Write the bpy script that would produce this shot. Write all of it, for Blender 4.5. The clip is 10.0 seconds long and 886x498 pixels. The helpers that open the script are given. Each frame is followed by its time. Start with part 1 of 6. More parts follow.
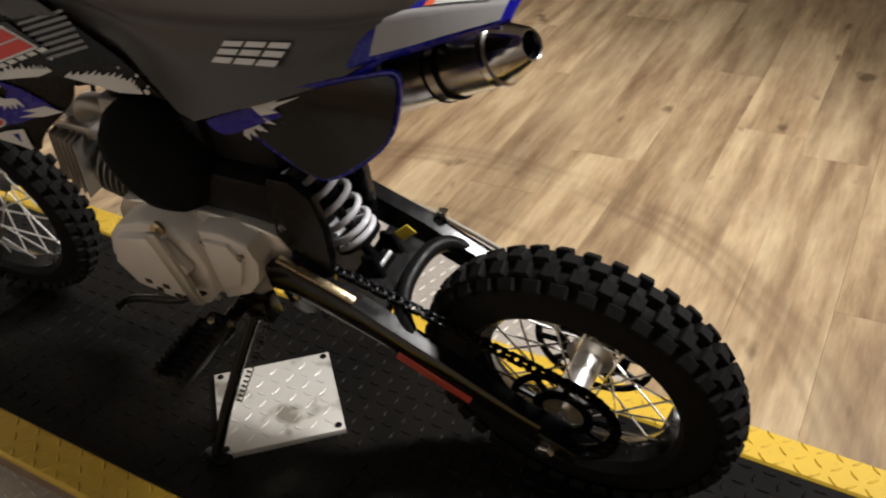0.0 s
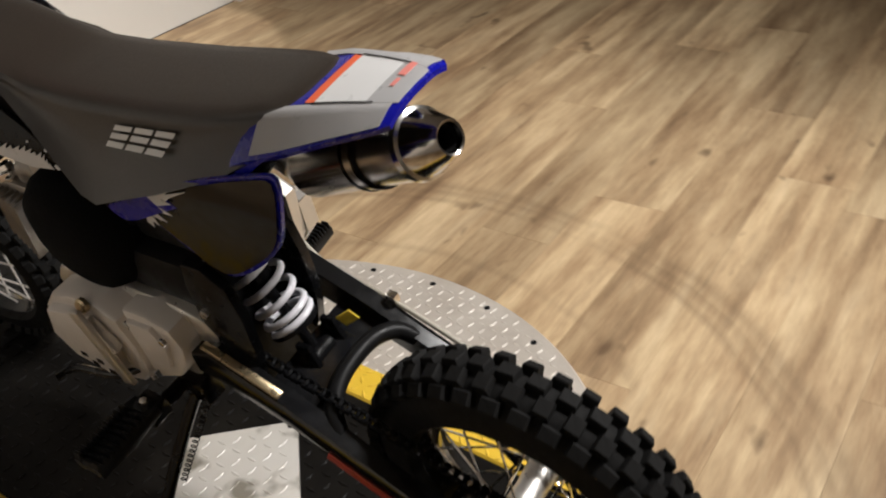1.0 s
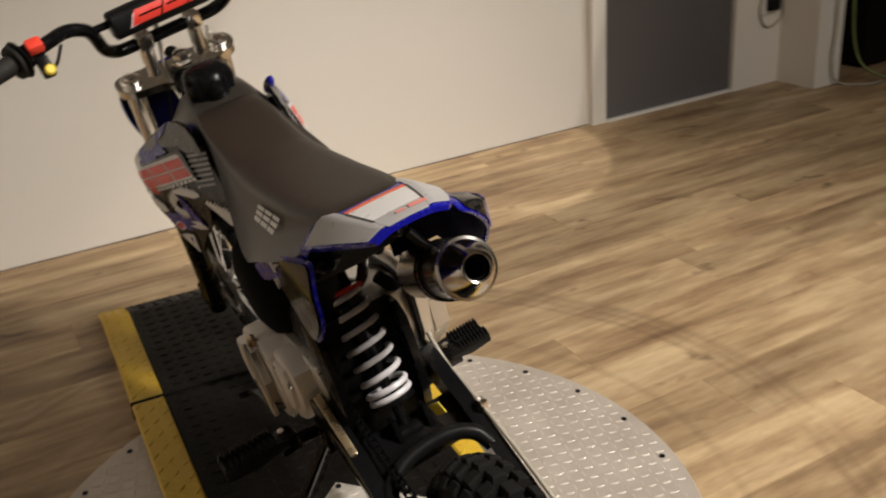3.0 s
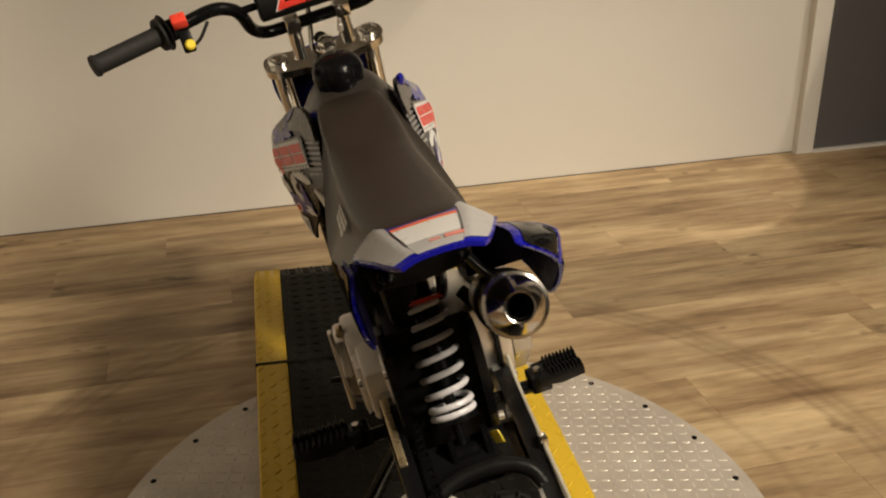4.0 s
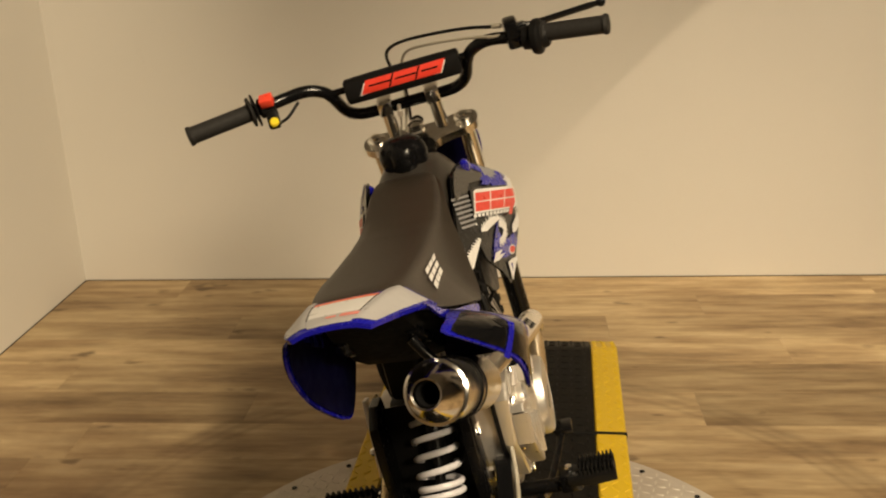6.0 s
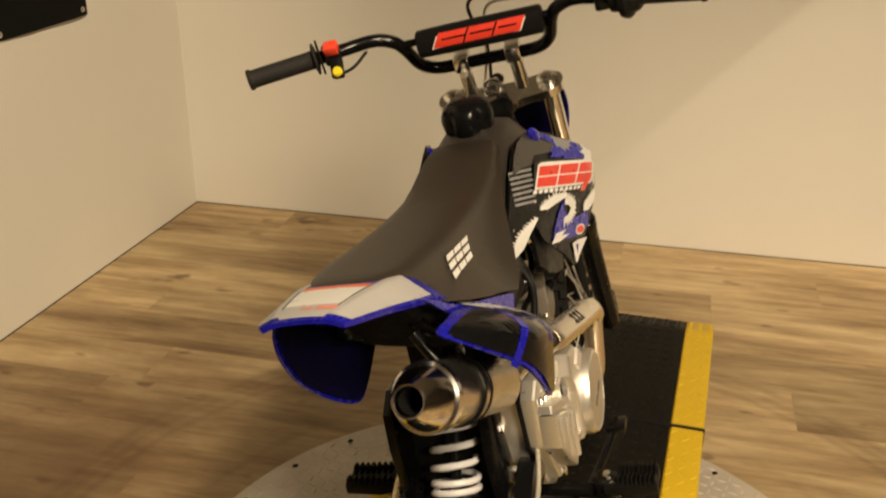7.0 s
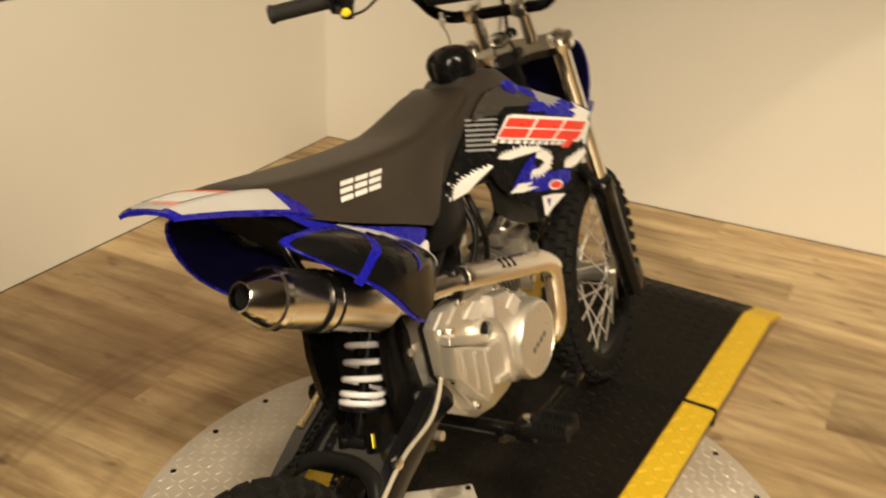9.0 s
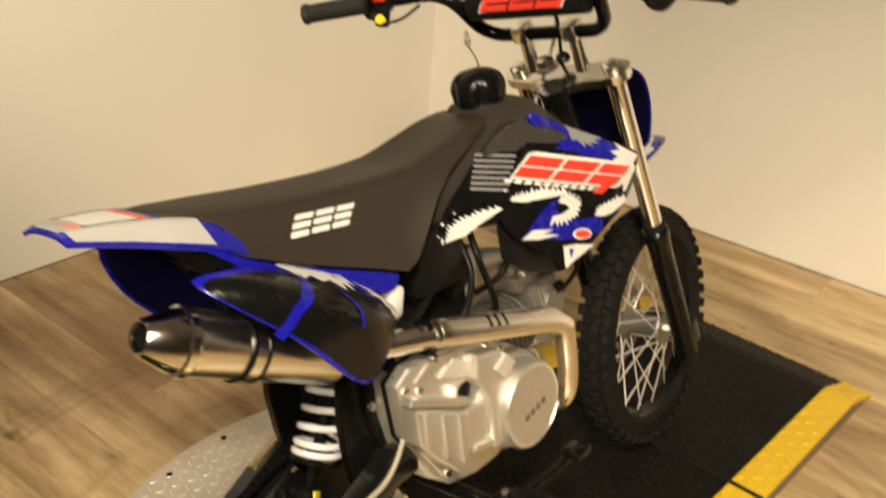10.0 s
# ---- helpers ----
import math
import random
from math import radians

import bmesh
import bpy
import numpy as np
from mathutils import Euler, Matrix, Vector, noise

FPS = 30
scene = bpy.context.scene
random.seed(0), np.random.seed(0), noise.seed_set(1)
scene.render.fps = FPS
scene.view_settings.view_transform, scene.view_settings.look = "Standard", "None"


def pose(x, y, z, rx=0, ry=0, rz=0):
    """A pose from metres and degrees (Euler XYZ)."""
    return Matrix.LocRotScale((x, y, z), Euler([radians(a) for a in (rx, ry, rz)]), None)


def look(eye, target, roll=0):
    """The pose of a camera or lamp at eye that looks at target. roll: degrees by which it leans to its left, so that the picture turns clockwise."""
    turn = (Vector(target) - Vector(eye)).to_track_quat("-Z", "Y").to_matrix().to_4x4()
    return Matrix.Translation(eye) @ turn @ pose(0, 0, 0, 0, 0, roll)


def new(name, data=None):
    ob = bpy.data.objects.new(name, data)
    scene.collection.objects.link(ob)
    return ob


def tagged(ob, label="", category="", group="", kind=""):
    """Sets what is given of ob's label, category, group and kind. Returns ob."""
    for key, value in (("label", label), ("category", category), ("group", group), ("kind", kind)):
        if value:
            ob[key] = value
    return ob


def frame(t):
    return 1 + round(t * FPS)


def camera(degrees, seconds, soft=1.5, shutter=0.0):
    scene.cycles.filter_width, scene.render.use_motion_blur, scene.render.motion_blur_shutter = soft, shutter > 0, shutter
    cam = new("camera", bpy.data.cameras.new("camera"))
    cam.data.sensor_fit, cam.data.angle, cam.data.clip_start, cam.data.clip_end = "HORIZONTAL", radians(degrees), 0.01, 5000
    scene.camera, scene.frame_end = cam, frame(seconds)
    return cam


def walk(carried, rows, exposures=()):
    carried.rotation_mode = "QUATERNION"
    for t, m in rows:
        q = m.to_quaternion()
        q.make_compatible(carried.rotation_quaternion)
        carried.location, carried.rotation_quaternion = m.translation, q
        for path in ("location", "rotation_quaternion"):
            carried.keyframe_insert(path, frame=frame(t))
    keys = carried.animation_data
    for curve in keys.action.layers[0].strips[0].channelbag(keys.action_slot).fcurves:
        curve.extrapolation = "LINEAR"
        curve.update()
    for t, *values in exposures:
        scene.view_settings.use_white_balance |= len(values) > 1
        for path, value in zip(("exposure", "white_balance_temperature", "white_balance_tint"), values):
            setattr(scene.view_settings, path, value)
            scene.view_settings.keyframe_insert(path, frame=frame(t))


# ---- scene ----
cam = camera(50.1, 10.0, 2.0, 0.5)
PATH = [
    (0, (0.242, 0.528, 1.160), (-0.585, 1.976, 0.056), -4.1),
    (0.5, (0.288, 0.594, 1.161), (-0.544, 2.030, 0.045), -6.7),
    (1, (0.321, 0.762, 1.177), (-0.662, 2.120, 0.086), -5.5),
    (1.5, (0.355, 0.838, 1.177), (-0.811, 2.044, 0.087), -1.9),
    (1.8, (0.422, 0.842, 1.193), (-1.003, 1.920, 0.290), -3.8),
    (2, (0.529, 0.855, 1.212), (-0.937, 1.900, 0.340), -2.0),
    (2.5, (0.682, 0.881, 1.244), (-0.906, 1.791, 0.438), -6.0),
    (3, (0.687, 0.960, 1.223), (-0.929, 1.810, 0.408), -4.4),
    (3.2, (0.672, 0.997, 1.228), (-1.022, 1.696, 0.427), -2.0),
    (4.3, (0.741, 1.214, 1.249), (-1.045, 1.544, 0.412), -1.2),
    (4.5, (0.769, 1.261, 1.252), (-1.031, 1.496, 0.412), -1.3),
    (5, (0.810, 1.363, 1.260), (-1.018, 1.524, 0.466), -6.2),
    (5.2, (0.818, 1.398, 1.281), (-1.049, 1.481, 0.570), -7.1),
    (6.3, (0.719, 1.587, 1.252), (-1.148, 1.347, 0.577), -0.2),
    (6.5, (0.677, 1.618, 1.277), (-1.168, 1.294, 0.576), -0.0),
    (7, (0.624, 1.666, 1.275), (-1.162, 1.226, 0.490), 0.3),
    (7.5, (0.605, 1.704, 1.266), (-1.128, 1.213, 0.396), -1.3),
    (8, (0.625, 1.789, 1.284), (-1.096, 1.157, 0.484), 0.3),
    (8.5, (0.649, 1.995, 1.289), (-1.042, 1.294, 0.483), 0.9),
    (9, (0.574, 2.077, 1.283), (-1.023, 1.239, 0.419), 1.8),
    (9.5, (0.406, 2.103, 1.313), (-1.078, 1.018, 0.526), 7.0),
    (10, (0.311, 2.164, 1.298), (-1.114, 1.086, 0.401), 4.7),
]
EXPOSURES = [(0.0, 0.28, 5000, 16), (1.0, 0.26, 5000, 16), (2.0, 0.04, 5150, 18), (3.2, 0.12, 5450, 17), (4.5, -0.06, 6150, 14), (5.0, 0.06, 6300, 14), (6.5, 0.08, 6900, 13), (7.5, 0.14, 6800, 13), (8.5, 0.26, 6700, 12), (9.0, 0.40, 6600, 12), (9.5, 0.53, 6500, 11), (10.0, 0.57, 6400, 11)]
walk(cam, [(t, look(eye, target, roll)) for t, eye, target, roll in PATH], EXPOSURES)

# ---- light ----
world = bpy.data.worlds.new("room_air")
scene.world = world
world.use_nodes = True
world.node_tree.nodes["Background"].inputs[0].default_value = (0.9, 0.8, 0.65, 1)
world.node_tree.nodes["Background"].inputs[1].default_value = 0.0


def area_lamp(name, at, target, size, watts, colour, spread=180):
    data = bpy.data.lights.new(name, "AREA")
    data.shape, data.size, data.energy, data.color = "DISK", size, watts, colour
    data.spread = radians(spread)
    ob = new(name, data)
    ob.matrix_world = look(at, target)
    return ob


def spot_lamp(name, at, target, watts, colour, degrees, blend, radius):
    data = bpy.data.lights.new(name, "SPOT")
    data.energy, data.color, data.spot_size, data.spot_blend, data.shadow_soft_size = watts, colour, radians(degrees), blend, radius
    ob = new(name, data)
    ob.matrix_world = look(at, target)
    return ob


WARM = (1.0, 0.84, 0.58)
spot_lamp("ceiling_spot", (1.15, 2.70, 2.82), (-0.95, 1.94, 0), 298, WARM, 60, 0.82, 0.15)
spot_lamp("ceiling_spot_middle", (2.10, 3.30, 2.82), (-1.10, 2.02, 0), 432, WARM, 61, 0.88, 0.38)
# added fill, no known lamp: lifts the door side of the front wall
spot_lamp("door_wall_fill", (1.5, 4.5, 2.82), (-2.2, 3.4, 0.7), 152, WARM, 60, 0.7, 0.30)
spot_lamp("ceiling_spot_wall", (-1.5, 4.2, 2.82), (-2.49, 2.6, 0.3), 150, WARM, 29.1, 0.09, 0.015)
# fill spot with no known fixture, added to brighten the left wall
spot_lamp("left_wall_fill", (0.60, 2.40, 2.82), (-1.25, -0.08, 1.30), 365, WARM, 49, 0.8, 0.08)
# broad unseen fill, added so the room's corners are not too dark
area_lamp("room_fill", (0.75, 2.60, 2.88), (-0.6, 1.8, 0), 0.35, 31, WARM, 165)


# ---- materials ----
def srgb(h):
    c = [int(h[i:i + 2], 16) / 255 for i in (0, 2, 4)]
    return tuple(v / 12.92 if v < 0.04045 else ((v + 0.055) / 1.055) ** 2.4 for v in c)


class Nodes:
    """A small wrapper to write node trees briefly."""

    def __init__(self, name):
        self.m = bpy.data.materials.new(name)
        self.m.use_nodes = True
        self.t = self.m.node_tree
        self.b = self.t.nodes["Principled BSDF"]

    def n(self, kind, **values):
        node = self.t.nodes.new("ShaderNode" + kind)
        for k, v in values.items():
            if k == "operation":
                node.operation = v
            elif k == "noise_type":
                node.noise_type = v
            elif k == "feature":
                node.feature = v
            else:
                node.inputs[k].default_value = v
        return node

    def link(self, a, b):
        self.t.links.new(a, b)

    def ramp(self, src, stops):
        r = self.t.nodes.new("ShaderNodeValToRGB")
        while len(r.color_ramp.elements) < len(stops):
            r.color_ramp.elements.new(0.5)
        for e, (p, c) in zip(r.color_ramp.elements, stops):
            e.position = p
            e.color = (c, c, c, 1) if isinstance(c, (int, float)) else (*c, 1)
        self.link(src, r.inputs[0])
        return r.outputs[0]

    def mix(self, fac, a, b, blend="MIX"):
        x = self.t.nodes.new("ShaderNodeMix")
        x.data_type, x.blend_type = "RGBA", blend
        for value, sock in ((fac, x.inputs[0]), (a, x.inputs[6]), (b, x.inputs[7])):
            if hasattr(value, "is_linked"):
                self.link(value, sock)
            elif isinstance(value, tuple):
                sock.default_value = (*value, 1)
            else:
                sock.default_value = value
        return x.outputs[2]

    def coords(self, scale, kind="Object", shift=False):
        c = self.n("TexCoord")
        mp = self.n("Mapping")
        mp.inputs["Scale"].default_value = scale
        self.link(c.outputs[kind], mp.inputs[0])
        if shift:
            info = self.n("ObjectInfo")
            mul = self.n("VectorMath", operation="MULTIPLY")
            self.link(info.outputs["Random"], mul.inputs[0])
            mul.inputs[1].default_value = (37.0, 91.0, 13.0)
            self.link(mul.outputs[0], mp.inputs["Location"])
        return mp.outputs[0]

    def noise(self, vec, scale, detail=4.0, rough=0.55):
        x = self.n("TexNoise", Scale=scale, Detail=detail, Roughness=rough)
        self.link(vec, x.inputs["Vector"])
        return x.outputs[0]

    def bump(self, height, strength, distance):
        x = self.n("Bump", Strength=strength, Distance=distance)
        self.link(height, x.inputs["Height"])
        self.link(x.outputs[0], self.b.inputs["Normal"])


def plain(name, colour, rough=0.5, metal=0.0, vary=0.15, grain=60.0, bump=0.1, coat=0.0, wear=0.12, spec=0.5):
    """A surface with two scales of variation in tone and gloss, and a fine relief."""
    s = Nodes(name)
    v = s.coords((1, 1, 1))
    big = s.noise(v, 9.0, 3.0)
    fine = s.noise(v, grain, 5.0)
    dark = tuple(c * (1 - vary) for c in colour)
    light = tuple(min(1, c * (1 + vary)) for c in colour)
    s.link(s.mix(big, dark, light), s.b.inputs["Base Color"])
    s.link(s.ramp(fine, [(0.25, max(0.02, rough - wear)), (0.75, min(1, rough + wear))]), s.b.inputs["Roughness"])
    s.b.inputs["Metallic"].default_value = metal
    s.b.inputs["Coat Weight"].default_value = coat
    s.b.inputs["Specular IOR Level"].default_value = spec
    s.b.inputs["Coat Roughness"].default_value = 0.08
    if bump:
        s.bump(fine, bump, 0.002)
    return s.m


def wood_floor():
    s = Nodes("plank_wood")
    v = s.coords((6.2, 0.60, 6.2), shift=True)
    streak = s.noise(v, 3.2, 5.0, 0.60)
    v2 = s.coords((3.4, 0.85, 3.0), shift=True)
    blotch = s.noise(v2, 2.0, 5.0, 0.68)
    fine = s.noise(s.coords((60.0, 3.0, 60.0), shift=True), 3.0, 4.0, 0.7)
    knot = s.noise(s.coords((9.0, 4.5, 9.0), shift=True), 1.6, 2.0, 0.5)
    base = s.ramp(streak, [(0.32, srgb("6f573d")), (0.45, srgb("9c815e")), (0.545, srgb("b89f78")), (0.68, srgb("d0b992"))])
    shade = s.ramp(blotch, [(0.36, srgb("725c43")), (0.50, srgb("a58e6c")), (0.64, srgb("cfb991"))])
    c = s.mix(0.46, base, shade)
    info = s.n("ObjectInfo")
    tone = s.ramp(info.outputs["Random"], [(0.0, 0.82), (0.5, 0.98), (1.0, 1.14)])
    c = s.mix(1.0, c, tone, "MULTIPLY")
    c = s.mix(1.0, c, s.ramp(fine, [(0.3, 0.88), (0.55, 1.03)]), "MULTIPLY")
    c = s.mix(s.ramp(knot, [(0.67, 0.0), (0.76, 0.7)]), c, srgb("4a3826"))
    # dark curved tyre scuffs round the turntable
    geo = s.n("NewGeometry")
    gap = s.n("VectorMath", operation="DISTANCE")
    s.link(geo.outputs["Position"], gap.inputs[0])
    gap.inputs[1].default_value = (-0.69, 1.475, 0.0)
    wob = s.noise(geo.outputs["Position"], 2.2, 3.0)
    bent = s.n("Math", operation="MULTIPLY_ADD")
    s.link(wob, bent.inputs[0])
    bent.inputs[1].default_value = 0.06
    s.link(gap.outputs["Value"], bent.inputs[2])
    ring = s.n("Math", operation="MULTIPLY")
    s.link(bent.outputs[0], ring.inputs[0])
    ring.inputs[1].default_value = 0.5
    marks = s.ramp(ring.outputs[0], [(0.372, 0.0), (0.380, 0.25), (0.390, 0.0), (0.480, 0.0), (0.488, 0.36), (0.496, 0.12), (0.507, 0.38), (0.513, 0.15), (0.522, 0.40), (0.536, 0.0)])
    patch = s.ramp(s.noise(geo.outputs["Position"], 3.0, 4.0, 0.7), [(0.34, 0.15), (0.56, 1.0)])
    c = s.mix(s.mix(1.0, marks, patch, "MULTIPLY"), c, srgb("5a4733"))
    # a darker brownish patch with a ragged edge, beside the turntable
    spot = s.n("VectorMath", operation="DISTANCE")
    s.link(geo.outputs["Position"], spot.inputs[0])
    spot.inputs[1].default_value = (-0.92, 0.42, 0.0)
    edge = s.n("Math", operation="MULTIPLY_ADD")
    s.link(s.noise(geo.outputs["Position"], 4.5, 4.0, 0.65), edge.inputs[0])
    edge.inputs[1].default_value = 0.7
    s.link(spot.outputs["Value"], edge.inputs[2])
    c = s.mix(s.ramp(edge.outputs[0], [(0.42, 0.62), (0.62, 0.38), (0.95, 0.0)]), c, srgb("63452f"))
    s.link(c, s.b.inputs["Base Color"])
    s.link(s.ramp(fine, [(0.2, 0.46), (0.8, 0.62)]), s.b.inputs["Roughness"])
    s.b.inputs["Specular IOR Level"].default_value = 0.35
    s.bump(fine, 0.2, 0.001)
    return s.m


def wall_paint(name, colour):
    s = Nodes(name)
    v = s.coords((1, 1, 1))
    roller = s.noise(v, 160.0, 3.0)
    cloud = s.noise(v, 1.4, 4.0)
    scuff = s.noise(s.coords((3.0, 3.0, 1.2)), 3.0, 6.0, 0.7)
    c = s.mix(cloud, tuple(x * 0.93 for x in colour), colour)
    c = s.mix(s.ramp(scuff, [(0.66, 0.0), (0.80, 0.16)]), c, tuple(x * 0.6 for x in colour))
    s.link(c, s.b.inputs["Base Color"])
    s.b.inputs["Roughness"].default_value = 0.62
    s.bump(roller, 0.12, 0.001)
    return s.m


def tread_steel(name, colour, rough, metal, dirt, stain=None):
    s = Nodes(name)
    v = s.coords((1, 1, 1))
    big = s.noise(v, 5.0, 5.0, 0.65)
    fine = s.noise(v, 120.0, 4.0)
    c = s.mix(s.ramp(big, [(0.35, 0.0), (0.70, 1.0)]), colour, dirt)
    if stain:
        blot = s.noise(v, 11.0, 3.0, 0.5)
        c = s.mix(s.ramp(blot, [(0.56, 0.0), (0.64, 0.8)]), c, stain)
    s.link(c, s.b.inputs["Base Color"])
    s.link(s.ramp(s.mix(0.5, big, fine), [(0.3, max(0.05, rough - 0.12)), (0.7, rough + 0.15)]), s.b.inputs["Roughness"])
    s.b.inputs["Metallic"].default_value = metal
    if metal == 0:
        s.b.inputs["Specular IOR Level"].default_value = 0.08
    s.bump(fine, 0.15, 0.001)
    return s.m


def scuffed_yellow():
    s = Nodes("yellow_edge_paint")
    v = s.coords((1, 1, 1))
    big = s.noise(v, 7.0, 5.0, 0.7)
    fine = s.noise(v, 70.0, 5.0, 0.7)
    c = s.mix(big, (0.74, 0.50, 0.016), (0.60, 0.39, 0.013))
    c = s.mix(s.ramp(fine, [(0.62, 0.0), (0.76, 0.5)]), c, (0.14, 0.09, 0.03))
    s.link(c, s.b.inputs["Base Color"])
    s.b.inputs["Roughness"].default_value = 0.5
    s.bump(fine, 0.2, 0.001)
    return s.m


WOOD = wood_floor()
WALL = wall_paint("wall_paint", (0.74, 0.71, 0.65))
DOOR_GREY = wall_paint("grey_door_paint", (0.115, 0.11, 0.115))
# grey for the ceiling out of view, kept dark to hold down bounce
CEIL = wall_paint("unseen_ceiling_paint", (0.30, 0.29, 0.27))
# darker paint for the walls out of view, to cut their bounce light
UNSEEN_WALL = wall_paint("unseen_wall_paint", (0.42, 0.40, 0.37))
TRIM = plain("trim_white", (0.7, 0.68, 0.64), 0.45, vary=0.06)
SEALANT = plain("dark_gap", (0.03, 0.025, 0.02), 0.9)
STEEL_PLATE = tread_steel("tread_plate_steel", (0.62, 0.565, 0.495), 0.43, 0.32, (0.45, 0.395, 0.335))
LUG_STEEL = tread_steel("worn_tread_lugs", (0.68, 0.63, 0.56), 0.47, 0.32, (0.56, 0.51, 0.44))
PATCH_STEEL = tread_steel("stained_tread_plate", (0.68, 0.65, 0.60), 0.42, 0.3, (0.60, 0.56, 0.50), (0.16, 0.14, 0.10))
BLACK_MAT = tread_steel("black_tread_mat", (0.0052, 0.0047, 0.0042), 0.50, 0.0, (0.0108, 0.0092, 0.0074))
YELLOW = scuffed_yellow()
PLYWOOD = plain("plywood_edge", (0.23, 0.16, 0.10), 0.75, vary=0.3, grain=40)
BLACK_CLOTH = plain("black_cloth", (0.007, 0.007, 0.007), 0.9, grain=300, bump=0.4, spec=0.1)
RUBBER = plain("tyre_rubber", (0.010, 0.0096, 0.0092), 0.75, vary=0.35, grain=90, bump=0.3, spec=0.10)
FOAM = plain("black_foam", (0.004, 0.004, 0.004), 0.95, vary=0.3, grain=260, bump=0.6, spec=0.1)
GRIP = plain("grip_rubber", (0.014, 0.013, 0.012), 0.7, grain=150, bump=0.35, spec=0.3)
VINYL = plain("seat_vinyl", (0.0250, 0.0186, 0.0135), 0.43, vary=0.12, grain=420, bump=0.12, wear=0.06, spec=0.72)
BLACK_GLOSS = plain("black_gloss_plastic", (0.0045, 0.0045, 0.005), 0.24, vary=0.2, bump=0.03, coat=0.0, spec=0.18)
BLACK_SATIN = plain("black_satin_plastic", (0.007, 0.0068, 0.0068), 0.40, vary=0.2, bump=0.1, spec=0.12)
BLACK_STEEL = plain("black_painted_steel", (0.004, 0.004, 0.0044), 0.22, vary=0.25, bump=0.05, coat=0.0, spec=0.22)
ENAMEL = plain("black_gloss_enamel", (0.0055, 0.0055, 0.006), 0.16, vary=0.2, bump=0.03, coat=0.25, wear=0.05, spec=0.4)
GREY_PLASTIC = plain("graphite_plastic", (0.040, 0.036, 0.032), 0.27, 0.0, vary=0.12, grain=25, bump=0.0, wear=0.04, spec=0.6)
# blue plastic darkened in its colour, for insides that lie in shade
SHADED_BLUE = plain("shaded_blue_plastic", (0.0022, 0.0022, 0.026), 0.5, vary=0.2, bump=0.05, spec=0.12)
BLUE = plain("blue_plastic", (0.008, 0.008, 0.30), 0.26, vary=0.12, bump=0.02, coat=0.25, spec=0.4)
WHITE_DECAL = plain("white_vinyl_decal", (0.72, 0.71, 0.70), 0.35, vary=0.05, bump=0.0)
RED_DECAL = plain("red_vinyl_decal", (0.68, 0.045, 0.025), 0.35, vary=0.08, bump=0.0)
PALE_RED = plain("pale_red_print", (0.70, 0.24, 0.20), 0.4, vary=0.2, bump=0.0)
TANK_SATIN = plain("tank_satin_plastic", (0.030, 0.0255, 0.021), 0.34, vary=0.12, grain=40, bump=0.0, wear=0.04, spec=0.8)
DULL_RED = plain("faded_red_decal", (0.36, 0.045, 0.028), 0.45, vary=0.3, bump=0.05)
ORANGE_DECAL = plain("orange_vinyl_decal", (0.78, 0.14, 0.04), 0.35, vary=0.08, bump=0.0)
GREY_DECAL = plain("grey_vinyl_decal", (0.23, 0.23, 0.24), 0.35, vary=0.12, bump=0.0)
SILVER_DECAL = plain("silver_vinyl_decal", (0.42, 0.41, 0.41), 0.35, vary=0.10, bump=0.0)
BLACK_DECAL = plain("black_vinyl_decal", (0.0045, 0.0045, 0.005), 0.17, vary=0.2, bump=0.02, coat=0.15, spec=0.34)
# chrome with the dark reflections of the end cap put into its colour
DIM_CHROME = plain("dim_chrome", (0.64, 0.60, 0.55), 0.15, 1.0, vary=0.06, grain=20, bump=0.0, wear=0.03)
CHROME = plain("chrome", (0.92, 0.90, 0.86), 0.17, 1.0, vary=0.04, grain=30, bump=0.0, wear=0.05)
STEEL = plain("brushed_steel", (0.82, 0.77, 0.69), 0.36, 0.9, vary=0.04, grain=220, bump=0.0, wear=0.03)
POLISHED = plain("polished_steel", (0.90, 0.85, 0.77), 0.25, 1.0, vary=0.04, grain=14, bump=0.0, wear=0.04)
ALLOY = plain("cast_alloy", (0.70, 0.67, 0.62), 0.36, 0.82, vary=0.10, grain=110, bump=0.02)
ALLOY_PALE = plain("machined_alloy", (0.80, 0.76, 0.72), 0.42, 0.6, vary=0.06, grain=140, bump=0.02)
ALLOY_DARK = plain("dark_alloy", (0.22, 0.21, 0.19), 0.45, 0.7, vary=0.35, grain=70, bump=0.2)
ALLOY_FIN = plain("weathered_fin_alloy", (0.42, 0.39, 0.35), 0.42, 0.75, vary=0.3, grain=60, bump=0.08)
ALLOY_GREY = plain("grey_painted_alloy", (0.70, 0.65, 0.60), 0.40, 0.15, vary=0.10, grain=110, bump=0.15)
SPRING = plain("white_spring_enamel", (0.62, 0.61, 0.64), 0.32, vary=0.05, bump=0.03)
BRASS = plain("gold_zinc", (0.55, 0.44, 0.26), 0.3, 0.85, vary=0.1)
BUTTON_RED = plain("red_switch_plastic", (0.75, 0.06, 0.03), 0.35, vary=0.05)
BUTTON_YELLOW = plain("yellow_switch_plastic", (0.80, 0.62, 0.03), 0.35, vary=0.05)
CABLE = plain("grey_cable_sheath", (0.34, 0.31, 0.25), 0.45, vary=0.1)
GREEN_CABLE = plain("green_cable_sheath", (0.16, 0.20, 0.06), 0.5, vary=0.2)


